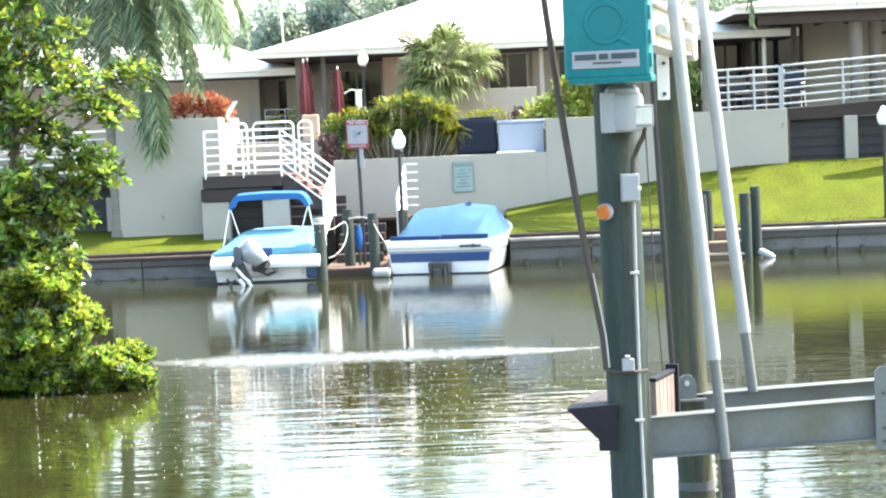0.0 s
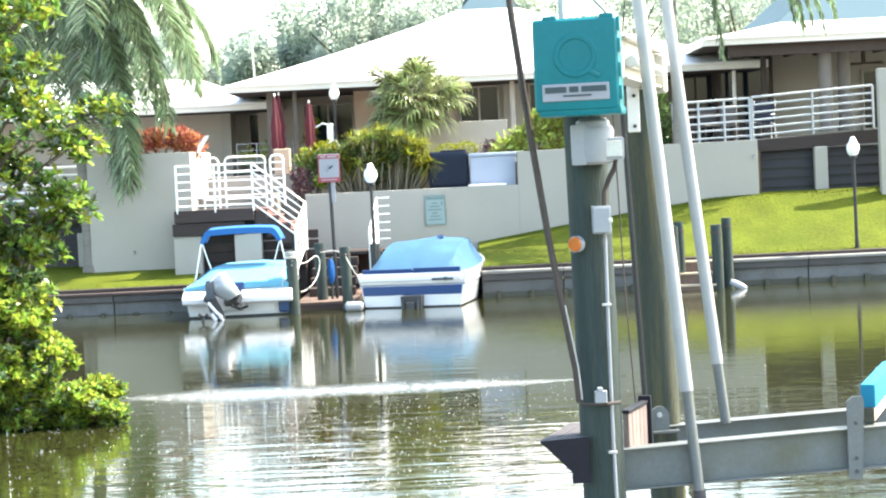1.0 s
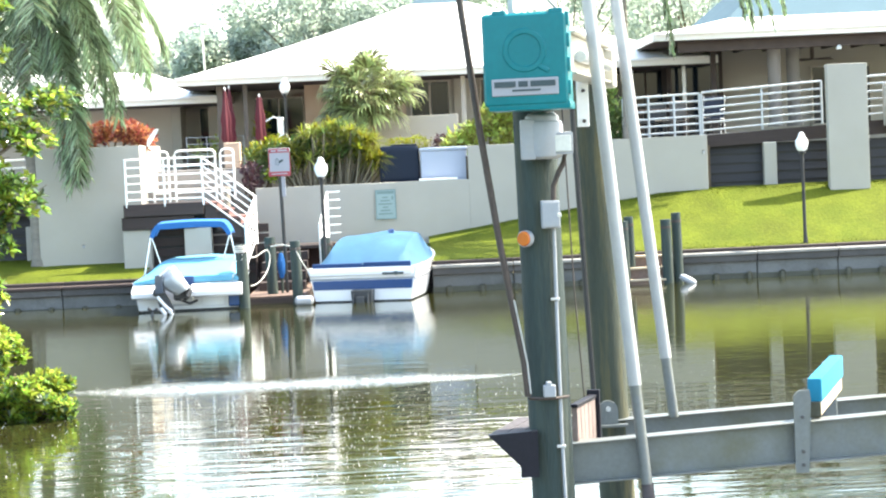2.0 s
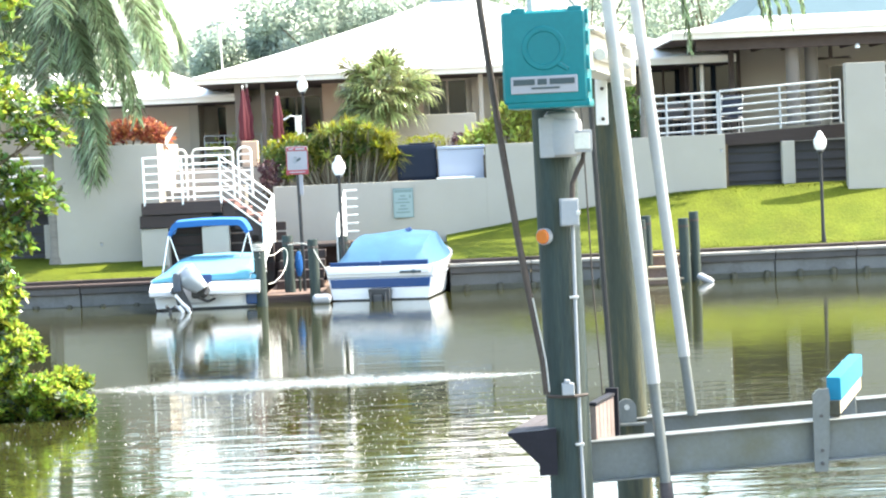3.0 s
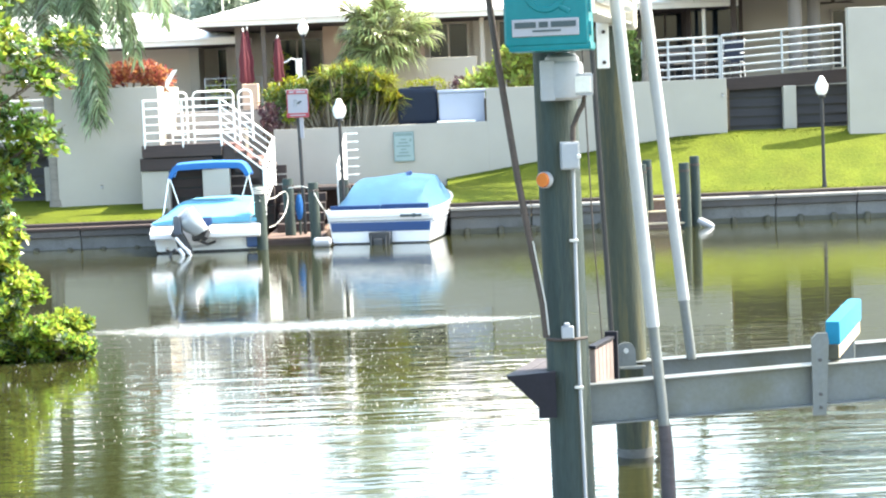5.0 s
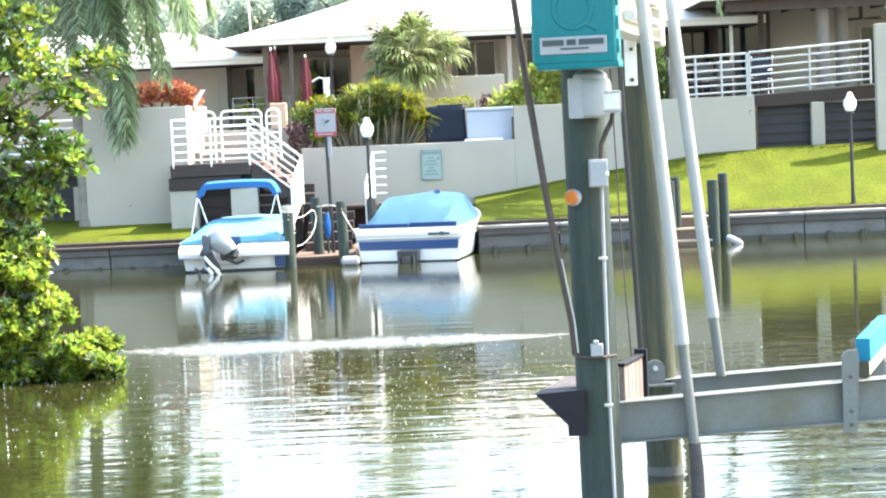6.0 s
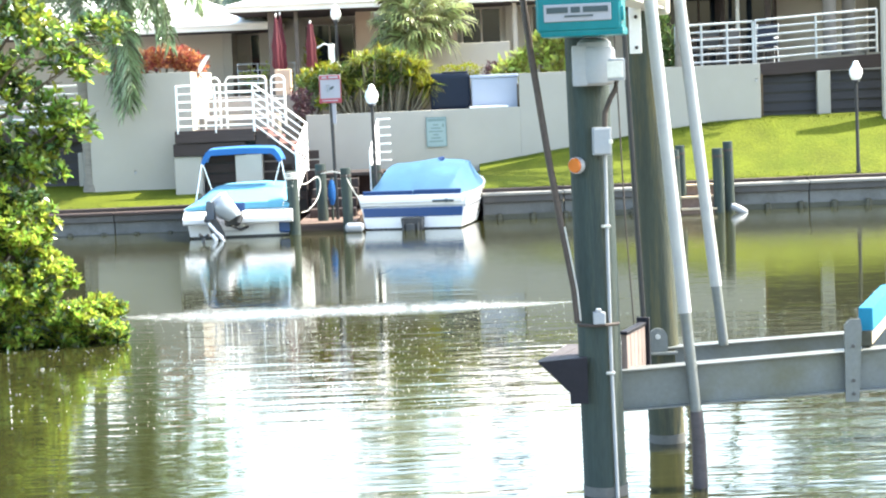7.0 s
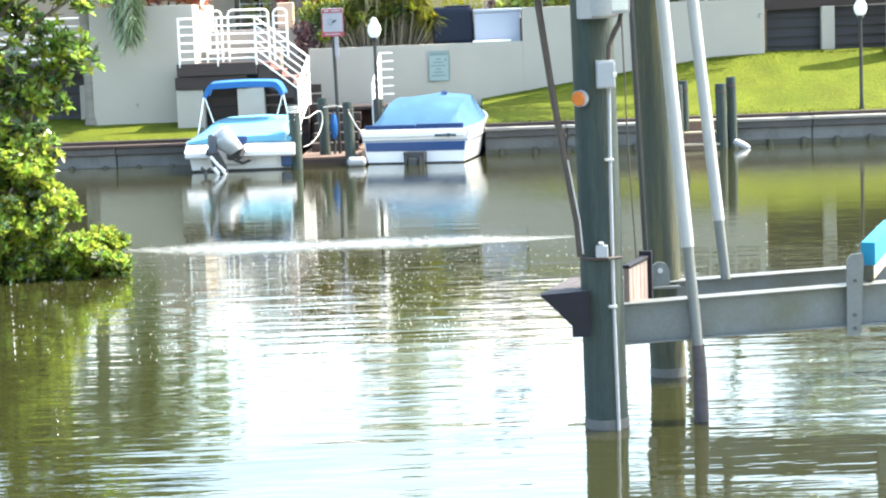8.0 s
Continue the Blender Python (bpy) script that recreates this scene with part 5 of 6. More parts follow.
def wall_notice():
    t = thing("wall_notice", (-0.90, 48.46, 1.46), "pale green rules notice fixed to the wall", "sign")
    part("panel", box(0, 0.53, 0, 0.03, 0, 0.77, 0.008), M_SIGNGREEN, t)
    scale_to_eye(t)
    part("header", box(0.04, 0.49, -0.006, -0.001, 0.66, 0.73), M_SIGNGREEN2, t)
    for i in range(6):
        half = 0.07 + 0.055 * ((i * 7) % 3)
        part("bar", box(0.25 - half, 0.25 + half, -0.006, -0.001, 0.55 - i * 0.085, 0.585 - i * 0.085), M_SIGNGREEN2, t)
    part("symbol", prism([(0.41, 0.52), (0.45, 0.50), (0.47, 0.56), (0.43, 0.61)], "y", -0.006, -0.001), M_SIGNGREEN2, t)
    for x0, x1, z0, z1 in ((0.0, 0.022, 0.022, 0.748), (0.508, 0.53, 0.022, 0.748), (0.0, 0.53, 0.0, 0.022), (0.0, 0.53, 0.748, 0.77)):
        part("border", box(x0, x1, -0.008, -0.001, z0, z1), M_SIGNGREEN2, t)


wall_notice()

# ---- terrace things ----
t = thing("water_tank", (-0.24, 49.3, 2.36), "black ribbed plastic tank with rounded corners", "tank")
scale_to_eye(t)
part("body", box(-0.53, 0.53, -0.35, 0.35, 0, 1.0, 0.17, seg=4), M_TANK, t, smooth=True)
part("lid", box(-0.2, 0.48, -0.3, 0.3, 0.985, 1.03, 0.02), M_TANK, t)
t = thing("storage_box", (0.93, 49.2, 2.36), "pale blue-white plastic storage box", "box")
scale_to_eye(t)
part("body", box(-0.61, 0.60, -0.35, 0.4, 0, 0.82, 0.02), M_PALEBLUE, t)
part("lid", box(-0.64, 0.62, -0.38, 0.42, 0.82, 0.91, 0.02), M_PALEBLUE, t)
t = thing("loose_board", (0.5, 48.6, 2.412), "white board lying on the wall top", "board")
scale_to_eye(t)
part("panel", box(-0.25, 0.75, -0.1, 0.12, 0, 0.05, 0.01), M_WHITE, t)


def umbrella(at, h, label="closed maroon patio umbrella"):
    t = thing("patio_umbrella", at, label, "umbrella", "patio umbrellas")
    part("pole", tube([(0, 0, 0), (0, 0, h)], 0.022, 8), M_FASCIA, t)
    secs = []
    for z, r in ((0.75, 0.09), (0.85, 0.13), (1.15, 0.105), (1.4, 0.125), (1.7, 0.08), (2.0, 0.055), (h - 0.06, 0.025)):
        secs.append([(r * (1 + 0.28 * math.cos(4 * a)) * math.cos(a), r * (1 + 0.28 * math.cos(4 * a)) * math.sin(a), z) for a in (2 * math.pi * k / 32 for k in range(32))])
    part("canopy", loft(secs), M_RED, t, smooth=True)
    part("finial", lathe([(0.02, h - 0.06), (0.035, h), (0.01, h + 0.05)], 10), M_FASCIA, t)
    return t


scale_to_eye(umbrella((-5.20, 54.0, 2.95), 2.3))
scale_to_eye(umbrella((-5.17, 55.0, 2.95), 2.38))
scale_to_eye(umbrella((-4.22, 54.0, 2.95), 2.05))
t = thing("patio_cabinet", (-4.95, 52.6, 2.95), "low peach-coloured patio counter", "counter")
scale_to_eye(t)
part("body", box(-0.2, 0.25, -0.2, 0.2, 0, 0.72, 0.02), M_PEACH, t)
t = thing("terrace_post", (-3.48, 51.7, 2.95), "white round-topped metal post", "post")
scale_to_eye(t)
part("pipe", tube([(0, 0, 0), (0, 0, 1.35)], 0.09, 12), M_WHITE, t, smooth=True)
part("hook", tube([(0, 0, 1.3), (-0.2, 0, 1.36), (-0.4, 0, 1.25)], 0.02, 8), M_WHITE, t)
t = thing("garden_fence", (-6.6, 56.0, 2.95), "pale metal garden fence on the terrace", "fence")
scale_to_eye(t)
for z in (0.45, 0.75, 0.95):
    part("rail", tube([(0, 0, z), (1.7, 0, z)], 0.012, 6), M_RAIL, t)
for x in (0, 0.6, 1.2, 1.7):
    part("post", tube([(x, 0, 0), (x, 0, 0.97)], 0.014, 6), M_RAIL, t)


def patio_set(x, y, z):
    t = thing("patio_table", (x, y, z), "dark brown patio table on the deck", "table")
    scale_to_eye(t)
    part("tabletop", box(-0.7, 0.7, -0.4, 0.4, 0.70, 0.75, 0.015), M_BROWN, t)
    for sx in (-0.6, 0.6):
        for sy in (-0.3, 0.3):
            part("leg", tube([(sx, sy, 0), (sx, sy, 0.7)], 0.025, 6), M_BROWN, t)


def patio_chair():
    t = thing("patio_chair", (0, 0, 0), "dark metal patio chair on the deck", "chair", "patio chairs")
    part("seat", box(-0.25, 0.25, -0.25, 0.25, 0.40, 0.45, 0.015), M_CHARCOAL, t)
    part("backrest", box(-0.25, 0.25, 0.22, 0.26, 0.5, 0.95, 0.012), M_CHARCOAL, t)
    for sx in (-0.22, 0.22):
        for sy in (-0.22, 0.22):
            part("leg", tube([(sx, sy, 0), (sx, sy, 0.42 if sy < 0 else 0.95)], 0.018, 6), M_CHARCOAL, t)
    return t


patio_set(7.0, 50.8, 3.28)
chair = patio_chair()
chair.location = (6.3, 50.6, 3.26)
chair.rotation_euler = (0, 0, radians(80))
scale_to_eye(chair)
for x, y, z, turn in ((6.84, 47.7, 3.26, 200), (7.79, 48.35, 3.30, -70), (6.65, 48.9, 3.28, 10)):
    copy_thing(chair, pose(x, y, z, 0, 0, turn))

def sling_chair(at, turn):
    t = thing("sling_chair", at, "navy sling chair with a white metal frame on the deck", "chair", "patio chairs")
    for sx in (-0.27, 0.27):
        part("side_frame", tube([(sx, -0.3, 0), (sx, -0.26, 0.42), (sx, 0.2, 0.38), (sx, 0.36, 1.0)], 0.02, 8), M_RAIL, t, smooth=True)
        part("rear_leg", tube([(sx, 0.32, 0), (sx, 0.16, 0.4)], 0.02, 8), M_RAIL, t)
        part("armrest", tube([(sx, -0.28, 0.62), (sx, 0.26, 0.64)], 0.022, 8), M_RAIL, t)
    part("seat_sling", box(-0.26, 0.26, -0.26, 0.22, 0.385, 0.41, 0.008), M_SLING, t)
    part("back_sling", box(-0.26, 0.26, -0.012, 0.012, 0.0, 0.62, 0.008, turn=pose(0, 0.21, 0.39) @ Matrix.Rotation(radians(-15), 4, "X")), M_SLING, t)
    t.rotation_euler = (0, 0, radians(turn))
    return t


sling_chair((7.85, 47.9, 3.27), -20)

# ---- plants ----


def shrub(name, at, clumps, per, size, aspect, mat, label, seed, stems=5, category="shrub", droop=0.0, up=0.3, group=""):
    rs = np.random.RandomState(seed)
    t = thing(name, at, label, category, group)
    pts = clump_points(clumps, per, rs)
    v, f = leaf_fields(pts, size, aspect, rs, droop, np.array((0, 0, up)))
    raw_mesh("foliage", v, f, mat, t)
    if at[1] > 48:
        scale_to_eye(t)
    for i in range(stems):
        c = clumps[i % len(clumps)]
        part("stem", tube([(c[0] * 0.3 + rs.uniform(-0.1, 0.1), c[1] * 0.3, 0), (c[0] * 0.7, c[1] * 0.7, c[2] * 0.5), (c[0], c[1], c[2])], [0.03, 0.022, 0.01], 6), M_BRANCH, t)
    return t


# big spiky shrub over the low wall


def strap_shrub(at, heads, per, length, wide, mats, label, seed, arch=0.4):
    """A clump of canes, each ending in a head of arching strap leaves."""
    rs = np.random.RandomState(seed)
    t = thing("shrub", at, label, "shrub")
    for k, m in enumerate(mats):
        c = np.repeat(np.array(heads[k::len(mats)]), per, 0)
        d = rs.normal(size=c.shape) * np.array((1, 1, 0.55)) + np.array((0, -0.15, 0.75))
        v, f = straps(c, d, length, wide, rs, arch)
        raw_mesh("foliage", v, f, m, t)
    for x, y, z in heads:
        foot = Vector((x * 0.75 + rs.uniform(-0.12, 0.12), y * 0.6, 0))
        part("cane", tube([foot, foot.lerp(Vector((x, y, z)), 0.5) + Vector((rs.uniform(-0.05, 0.05), 0, 0)), (x, y, z)], [0.026, 0.022, 0.018], 6), M_CANE, t)
    return scale_to_eye(t)


rs2 = np.random.RandomState(21)
heads = []
while len(heads) < 96:  # a domed clump, thin underneath
    x, y = rs2.uniform(-1.25, 1.55), rs2.uniform(-0.55, 0.5)
    top = 1.75 * max(0.0, 1 - ((x - 0.18) / 1.7) ** 2) ** 0.55 - 0.3 * abs(y)
    if top > 0.5:
        heads.append((x, y, top - rs2.uniform(0.05, 0.85) * min(1.0, top - 0.35)))
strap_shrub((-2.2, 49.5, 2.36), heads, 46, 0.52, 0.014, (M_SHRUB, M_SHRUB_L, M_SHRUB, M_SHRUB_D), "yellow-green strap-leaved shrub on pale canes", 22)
# dark leaves added low in the clump, carrying its inner shade
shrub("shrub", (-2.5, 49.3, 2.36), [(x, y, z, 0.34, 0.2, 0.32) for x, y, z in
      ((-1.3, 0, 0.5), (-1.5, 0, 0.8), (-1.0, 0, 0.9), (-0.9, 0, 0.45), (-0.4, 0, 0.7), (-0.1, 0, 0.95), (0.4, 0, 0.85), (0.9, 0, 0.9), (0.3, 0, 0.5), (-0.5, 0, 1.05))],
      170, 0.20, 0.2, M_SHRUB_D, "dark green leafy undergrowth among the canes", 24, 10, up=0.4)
shrub("shrub", (-3.95, 49.6, 2.36), [(0, 0, 0.95, 0.35, 0.3, 0.3), (0.5, 0, 1.15, 0.35, 0.3, 0.25)], 420, 0.12, 0.5, M_SHRUB, "light green rounded shrub", 23, 4)
shrub("shrub", (0.15, 50.1, 2.36), [(-0.4, 0, 1.02, 0.35, 0.3, 0.22), (0.1, 0, 1.05, 0.4, 0.3, 0.22)], 500, 0.07, 0.5, M_SHRUB, "clipped pale green hedge behind the tank", 24, 4)
shrub("shrub", (0.95, 50.4, 2.36), [(0, 0, 1.0, 0.3, 0.25, 0.25)], 220, 0.16, 0.3, M_PURPLE, "small dark purple shrub", 25, 3)
shrub("shrub", (2.2, 50.0, 2.95), [(x, y, z, 0.4, 0.35, 0.4) for x, y, z in ((-0.5, 0, 0.55), (0.0, 0, 0.95), (0.4, 0, 1.35), (0.9, 0, 1.0), (1.3, 0, 0.55), (-0.9, 0, 0.3), (0.4, -0.1, 0.5))],
      330, 0.22, 0.42, M_SHRUB_L, "broad-leaved yellow-green shrub behind the wall", 26, 8)
shrub("shrub", (5.35, 49.4, 2.95), [(x, y, z, 0.34, 0.3, 0.4) for x, y, z in ((-0.2, 0, 0.4), (0.1, 0, 1.0), (-0.1, 0, 1.5), (0.2, 0, 0.2), (0.3, 0, 0.6))],
      260, 0.18, 0.42, M_SHRUB_D, "tall leafy shrub at the deck corner", 27, 6)
shrub("croton", (-7.2, 46.3, 3.55), [(x, y, z, 0.34, 0.3, 0.30) for x, y, z in ((-0.9, 0, 0.3), (-0.45, 0, 0.4), (0.0, 0, 0.45), (0.4, 0, 0.4), (0.65, 0, 0.25), (-1.3, 0, 0.2))],
      420, 0.15, 0.4, M_CROTON, "orange-red croton hedge on the planter wall", 28, 6)
shrub("croton", (-4.05, 46.5, 2.3), [(0.1, 0, 0.55, 0.24, 0.3, 0.25), (0.15, 0, 0.25, 0.24, 0.3, 0.2)], 220, 0.13, 0.4, M_PURPLE, "dark reddish shrub by the landing", 29, 3)
shrub("shrub", (-6.0, 56.4, 2.95), [(-0.3, 0, 0.5, 0.3, 0.25, 0.3), (0.3, 0, 0.6, 0.3, 0.25, 0.35), (0.8, 0, 0.45, 0.25, 0.2, 0.25)], 160, 0.16, 0.35, M_SHRUB_L, "leafy green patio shrub behind the fence", 33, 4)
shrub("shrub", (-4.5, 57.2, 2.95), [(0, 0, 0.8, 0.3, 0.25, 0.45), (0.1, 0, 1.35, 0.25, 0.2, 0.3)], 170, 0.18, 0.3, M_SHRUB, "leafy potted patio shrub in the shade", 34, 3)
shrub("shrub", (-3.62, 49.0, 2.36), [(0, 0, 0.35, 0.16, 0.16, 0.16)], 160, 0.12, 0.4, M_MANGROVE_Y, "small bright yellow-green plant", 30, 2)
t = thing("white_stake", (-6.4, 46.0, 3.6), "white pointed stake in the planter", "stake")
part("blade", prism([(0, 0), (0.06, 0), (0.32, 0.42), (0.20, 0.40), (0.02, 0.16)], "y", 0, 0.02), M_WHITE, t)


def frond(parent, start, reach, droop_h, angle, n, leaf, mat, rs, rise=0.6, seg=16, wide=0.015):
    """An arching palm frond: a midrib with hanging leaflets on both sides."""
    ca, sa = math.cos(angle), math.sin(angle)
    pts = []
    for i in range(seg + 1):
        s = i / seg
        r = reach * (1 - (1 - s) ** 1.5)
        z = rise * math.sin(min(s * 2.2, math.pi) * 1.0) * (1 - s) - droop_h * s ** 1.9
        pts.append(Vector((start[0] + ca * r, start[1] + sa * r, start[2] + z)))
    rib = part("midrib", tube(pts, [0.035 * (1 - 0.85 * i / seg) for i in range(seg + 1)], 5), mat, parent)
    P = np.array(pts)
    n = int(n * (0.35 + 0.13 * (reach + droop_h)))
    u = rs.uniform(0.12, 1.0, n)
    k = np.clip((u * seg).astype(int), 0, seg - 1)
    fr = (u * seg - k)[:, None]
    base = P[k] * (1 - fr) + P[k + 1] * fr
    tan = P[k + 1] - P[k]
    tan /= np.linalg.norm(tan, axis=1)[:, None]
    side = np.array((-sa, ca, 0.0))[None] * rs.choice([-1, 1], n)[:, None]
    L = (leaf * (0.45 + 0.55 * np.sin(np.clip(u, 0.05, 0.97) * math.pi) ** 0.5) * rs.uniform(0.7, 1.15, n))[:, None]
    down = np.array((0, 0, -1.0))
    wob = rs.normal(0, 0.09, (n, 3))
    mid = base + (side * 0.72 + tan * 0.6 + wob) * L * 0.42
    low = mid + (side * 0.58 + tan * 0.42 + down * 0.28 + wob) * L * 0.32
    tip = low + (side * 0.36 + tan * 0.3 + down * 0.6 + wob) * L * 0.30
    w = np.cross(mid - base, np.array((0.2, 1.0, 0.3)))
    w /= np.linalg.norm(w, axis=1)[:, None] + 1e-9
    w = (w + rs.normal(0, 0.25, (n, 3))) * wide
    verts = np.stack([base - w * 0.5, base + w * 0.5, mid + w, mid - w, low + w * 0.8, low - w * 0.8, tip], 1).reshape(-1, 3)
    i = (np.arange(n) * 7).tolist()
    faces = [(a, a + 1, a + 2, a + 3) for a in i] + [(a + 3, a + 2, a + 4, a + 5) for a in i] + [(a + 5, a + 4, a + 6) for a in i]
    raw_mesh("frond_blade", verts.tolist(), faces, mat, rib)
    return rib


def palm(at, pts, r, fronds, label, seed, leaf=0.55, n=200, mat=M_FROND, bark=M_BARK, wide=0.015):
    rs = np.random.RandomState(seed)
    t = thing("palm_tree", at, label, "palm", "palms")
    m = len(pts)
    bm = tube([Vector(p) for p in pts], [r * (1.25 - 0.35 * i / (m - 1)) if i else r * 1.55 for i in range(m)], 16)
    part("trunk", bm, bark, t, "ringed palm trunk", True)
    top = pts[-1]
    for j, (ang, reach, droop_h, rise) in enumerate(fronds):
        frond(t, top, reach, droop_h, radians(ang), n, leaf, mat, rs, rise, wide=wide)
    return t


palm((-9.0, 45.2, 0.82), [(0, 0, 0), (0.0, 0, 0.5), (-0.05, 0, 2.0), (-0.12, 0, 4.0), (-0.2, 0, 6.0), (-0.25, 0, 7.2)], 0.15,
     [(-30, 1.55, 5.35, 0.3), (-34, 1.50, 5.2, 0.3), (-26, 1.65, 5.1, 0.3), (-31, 1.75, 4.8, 0.3), (-12, 2.45, 3.75, 0.5), (-16, 2.35, 3.6, 0.5), (-28, 2.35, 3.3, 0.5), (-4, 3.1, 2.9, 0.6), (-18, 3.3, 2.5, 0.7), (8, 3.5, 2.2, 0.8),
      (-60, 1.1, 3.7, 0.4), (-85, 0.9, 3.4, 0.4), (-110, 1.0, 3.9, 0.4), (-135, 1.3, 3.7, 0.4), (-165, 1.7, 3.6, 0.5), (185, 2.1, 3.3, 0.5), (210, 2.6, 2.8, 0.6), (160, 2.9, 2.5, 0.7),
      (30, 3.0, 2.6, 0.7), (60, 2.4, 3.0, 0.7), (95, 2.1, 3.0, 0.7), (130, 2.4, 2.8, 0.6), (240, 2.2, 3.4, 0.5), (-30, 3.2, 1.7, 1.1),
      (10, 2.9, 1.2, 1.3), (70, 2.7, 1.2, 1.3), (140, 2.8, 1.2, 1.3), (205, 2.8, 1.2, 1.3), (290, 2.8, 1.4, 1.3)],
     "tall queen palm with long hanging fronds on the lawn", 31, 0.92, 430, wide=0.0125)
scale_to_eye(palm((5.81, 49.1, 2.95), [(0, 0, 0), (0, 0, 1.5), (0.0, 0, 3.2), (-0.02, 0, 5.9)], 0.10,
     [(-25, 1.3, 3.4, 0.3), (5, 3.5, 2.7, 0.6), (-8, 3.9, 2.8, 0.6), (-3, 3.2, 2.6, 0.6), (-14, 3.6, 2.6, 0.7), (2, 4.3, 2.4, 0.7)]
     + [(k * 24 + 7, 2.4 + 0.3 * (k % 3), 1.1 + 0.2 * (k % 2), 0.9 + 0.3 * (k % 3)) for k in range(0, 15, 3)]
     + [(-72 + 30 * k, 3.3 + 0.35 * (k % 4), 0.7 + 0.15 * (k % 3), 0.6 + 0.15 * (k % 2)) for k in range(3)]
     # long front fronds, mostly above the view, added to dapple the lawn with shade
     + [(-100, 3.5, 1.0, 0.8), (-62, 3.9, 0.9, 0.7), (-84, 4.1, 1.3, 0.8), (-50, 4.2, 1.1, 0.9), (-30, 4.4, 1.4, 0.8)],
     "slender palm with drooping fronds behind the deck corner", 32, 0.5, 330, M_FROND, wide=0.018))


def fan_palm(at, label, seed):
    rs = np.random.RandomState(seed)
    t = thing("fan_palm", at, label, "palm", "palms")
    part("trunk", tube([(0, 0, 0), (0.05, 0, 0.8), (0.0, 0, 2.0)], [0.2, 0.19, 0.24], 14), M_CABLE3, t, "shaggy brown trunk", True)
    heart = Vector((0, 0, 1.95))
    for j in range(76):
        a, el = rs.uniform(0, 2 * math.pi), math.asin(rs.uniform(-0.8, 1.0))
        L = rs.uniform(0.4, 1.1)
        d = Vector((math.cos(a) * math.cos(el) * 1.12, math.sin(a) * math.cos(el), math.sin(el) * 0.85))
        c = heart + d * L
        stem = part("stalk", tube([heart, heart + d * L * 0.6, c], [0.02, 0.015, 0.012], 5), M_FAN, t)
        turn = rs.uniform(-0.7, 0.7)
        side = (d.cross(Vector((0, 0, 1))).normalized() * math.cos(turn) + Vector((0, 0, 1)) * math.sin(turn)).normalized()
        nrm = side.cross(d).normalized()
        verts, faces = [], []
        size = rs.uniform(0.62, 0.85)
        for k in range(22):
            b = radians(-115 + 230 * k / 21)
            R = size * rs.uniform(0.9, 1.08) * (0.8 + 0.2 * math.cos(b * 0.7))
            v = d * math.cos(b) + side * math.sin(b)
            w = (side * math.cos(b) - d * math.sin(b)) * R * 0.055
            fold = nrm * (0.02 if k % 2 else -0.02)
            p1 = c + v * R * 0.55 + fold
            p2 = c + v * R * 0.85 + Vector((0, 0, -0.06))
            p3 = c + v * R * 0.98 + Vector((0, 0, -rs.uniform(0.10, 0.36)))
            i = len(verts)
            verts += [tuple(q) for q in (c, p1 + w, p1 - w, p2 + w * 0.45, p2 - w * 0.45, p3)]
            faces += [(i, i + 1, i + 2), (i + 1, i + 3, i + 4, i + 2), (i + 3, i + 5, i + 4)]
        raw_mesh("fan_leaf", verts, faces, M_FAN, stem)
    for j in range(14):  # dead skirt under the crown
        a = rs.uniform(0, 2 * math.pi)
        o = Vector((0.2 * math.cos(a), 0.2 * math.sin(a), 1.75))
        part("dead_stalk", tube([o, o + Vector((0.14 * math.cos(a), 0.14 * math.sin(a), -0.3)), o + Vector((0.12 * math.cos(a), 0.12 * math.sin(a), -0.75))], [0.02, 0.025, 0.01], 5), M_FROND_DRY, t)
    return t


scale_to_eye(fan_palm((-1.12, 52.3, 2.95), "bushy fan palm with pale drooping leaf tips", 41))


def broad_tree(name, at, clumps, per, size, mat, label, seed, trunk, aspect=0.55, group="trees"):
    rs = np.random.RandomState(seed)
    t = thing(name, at, label, "tree", group)
    part("trunk", tube(trunk[0], trunk[1], 10), M_BRANCH, t, smooth=True)
    top = Vector(trunk[0][-1])
    for i, c in enumerate(clumps):
        p = Vector(c[:3])
        part("limb", tube([top.lerp(p, 0) - Vector((0, 0, 0.3)), top.lerp(p, 0.5) + Vector((0, 0, -0.1)), p], [trunk[1][-1] * 0.6, trunk[1][-1] * 0.35, 0.01], 5), M_BRANCH, t)
    pts = clump_points(clumps, per, rs, 0.35)
    v, f = leaf_fields(pts, size, aspect, rs, 0.1)
    raw_mesh("crown", v, f, mat, t)
    return t


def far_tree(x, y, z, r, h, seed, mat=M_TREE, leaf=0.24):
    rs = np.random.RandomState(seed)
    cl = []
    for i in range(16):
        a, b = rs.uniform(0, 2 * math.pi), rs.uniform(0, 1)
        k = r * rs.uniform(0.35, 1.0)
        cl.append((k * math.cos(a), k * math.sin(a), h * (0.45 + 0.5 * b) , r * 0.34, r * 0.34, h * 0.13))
    return broad_tree("tree", (x, y, z), cl, 1300, leaf, mat, "green broad-leaved tree paled for haze behind the houses", seed, ([(0, 0, 0), (0.1, 0, h * 0.25), (0, 0, h * 0.5)], [0.3, 0.24, 0.18]))


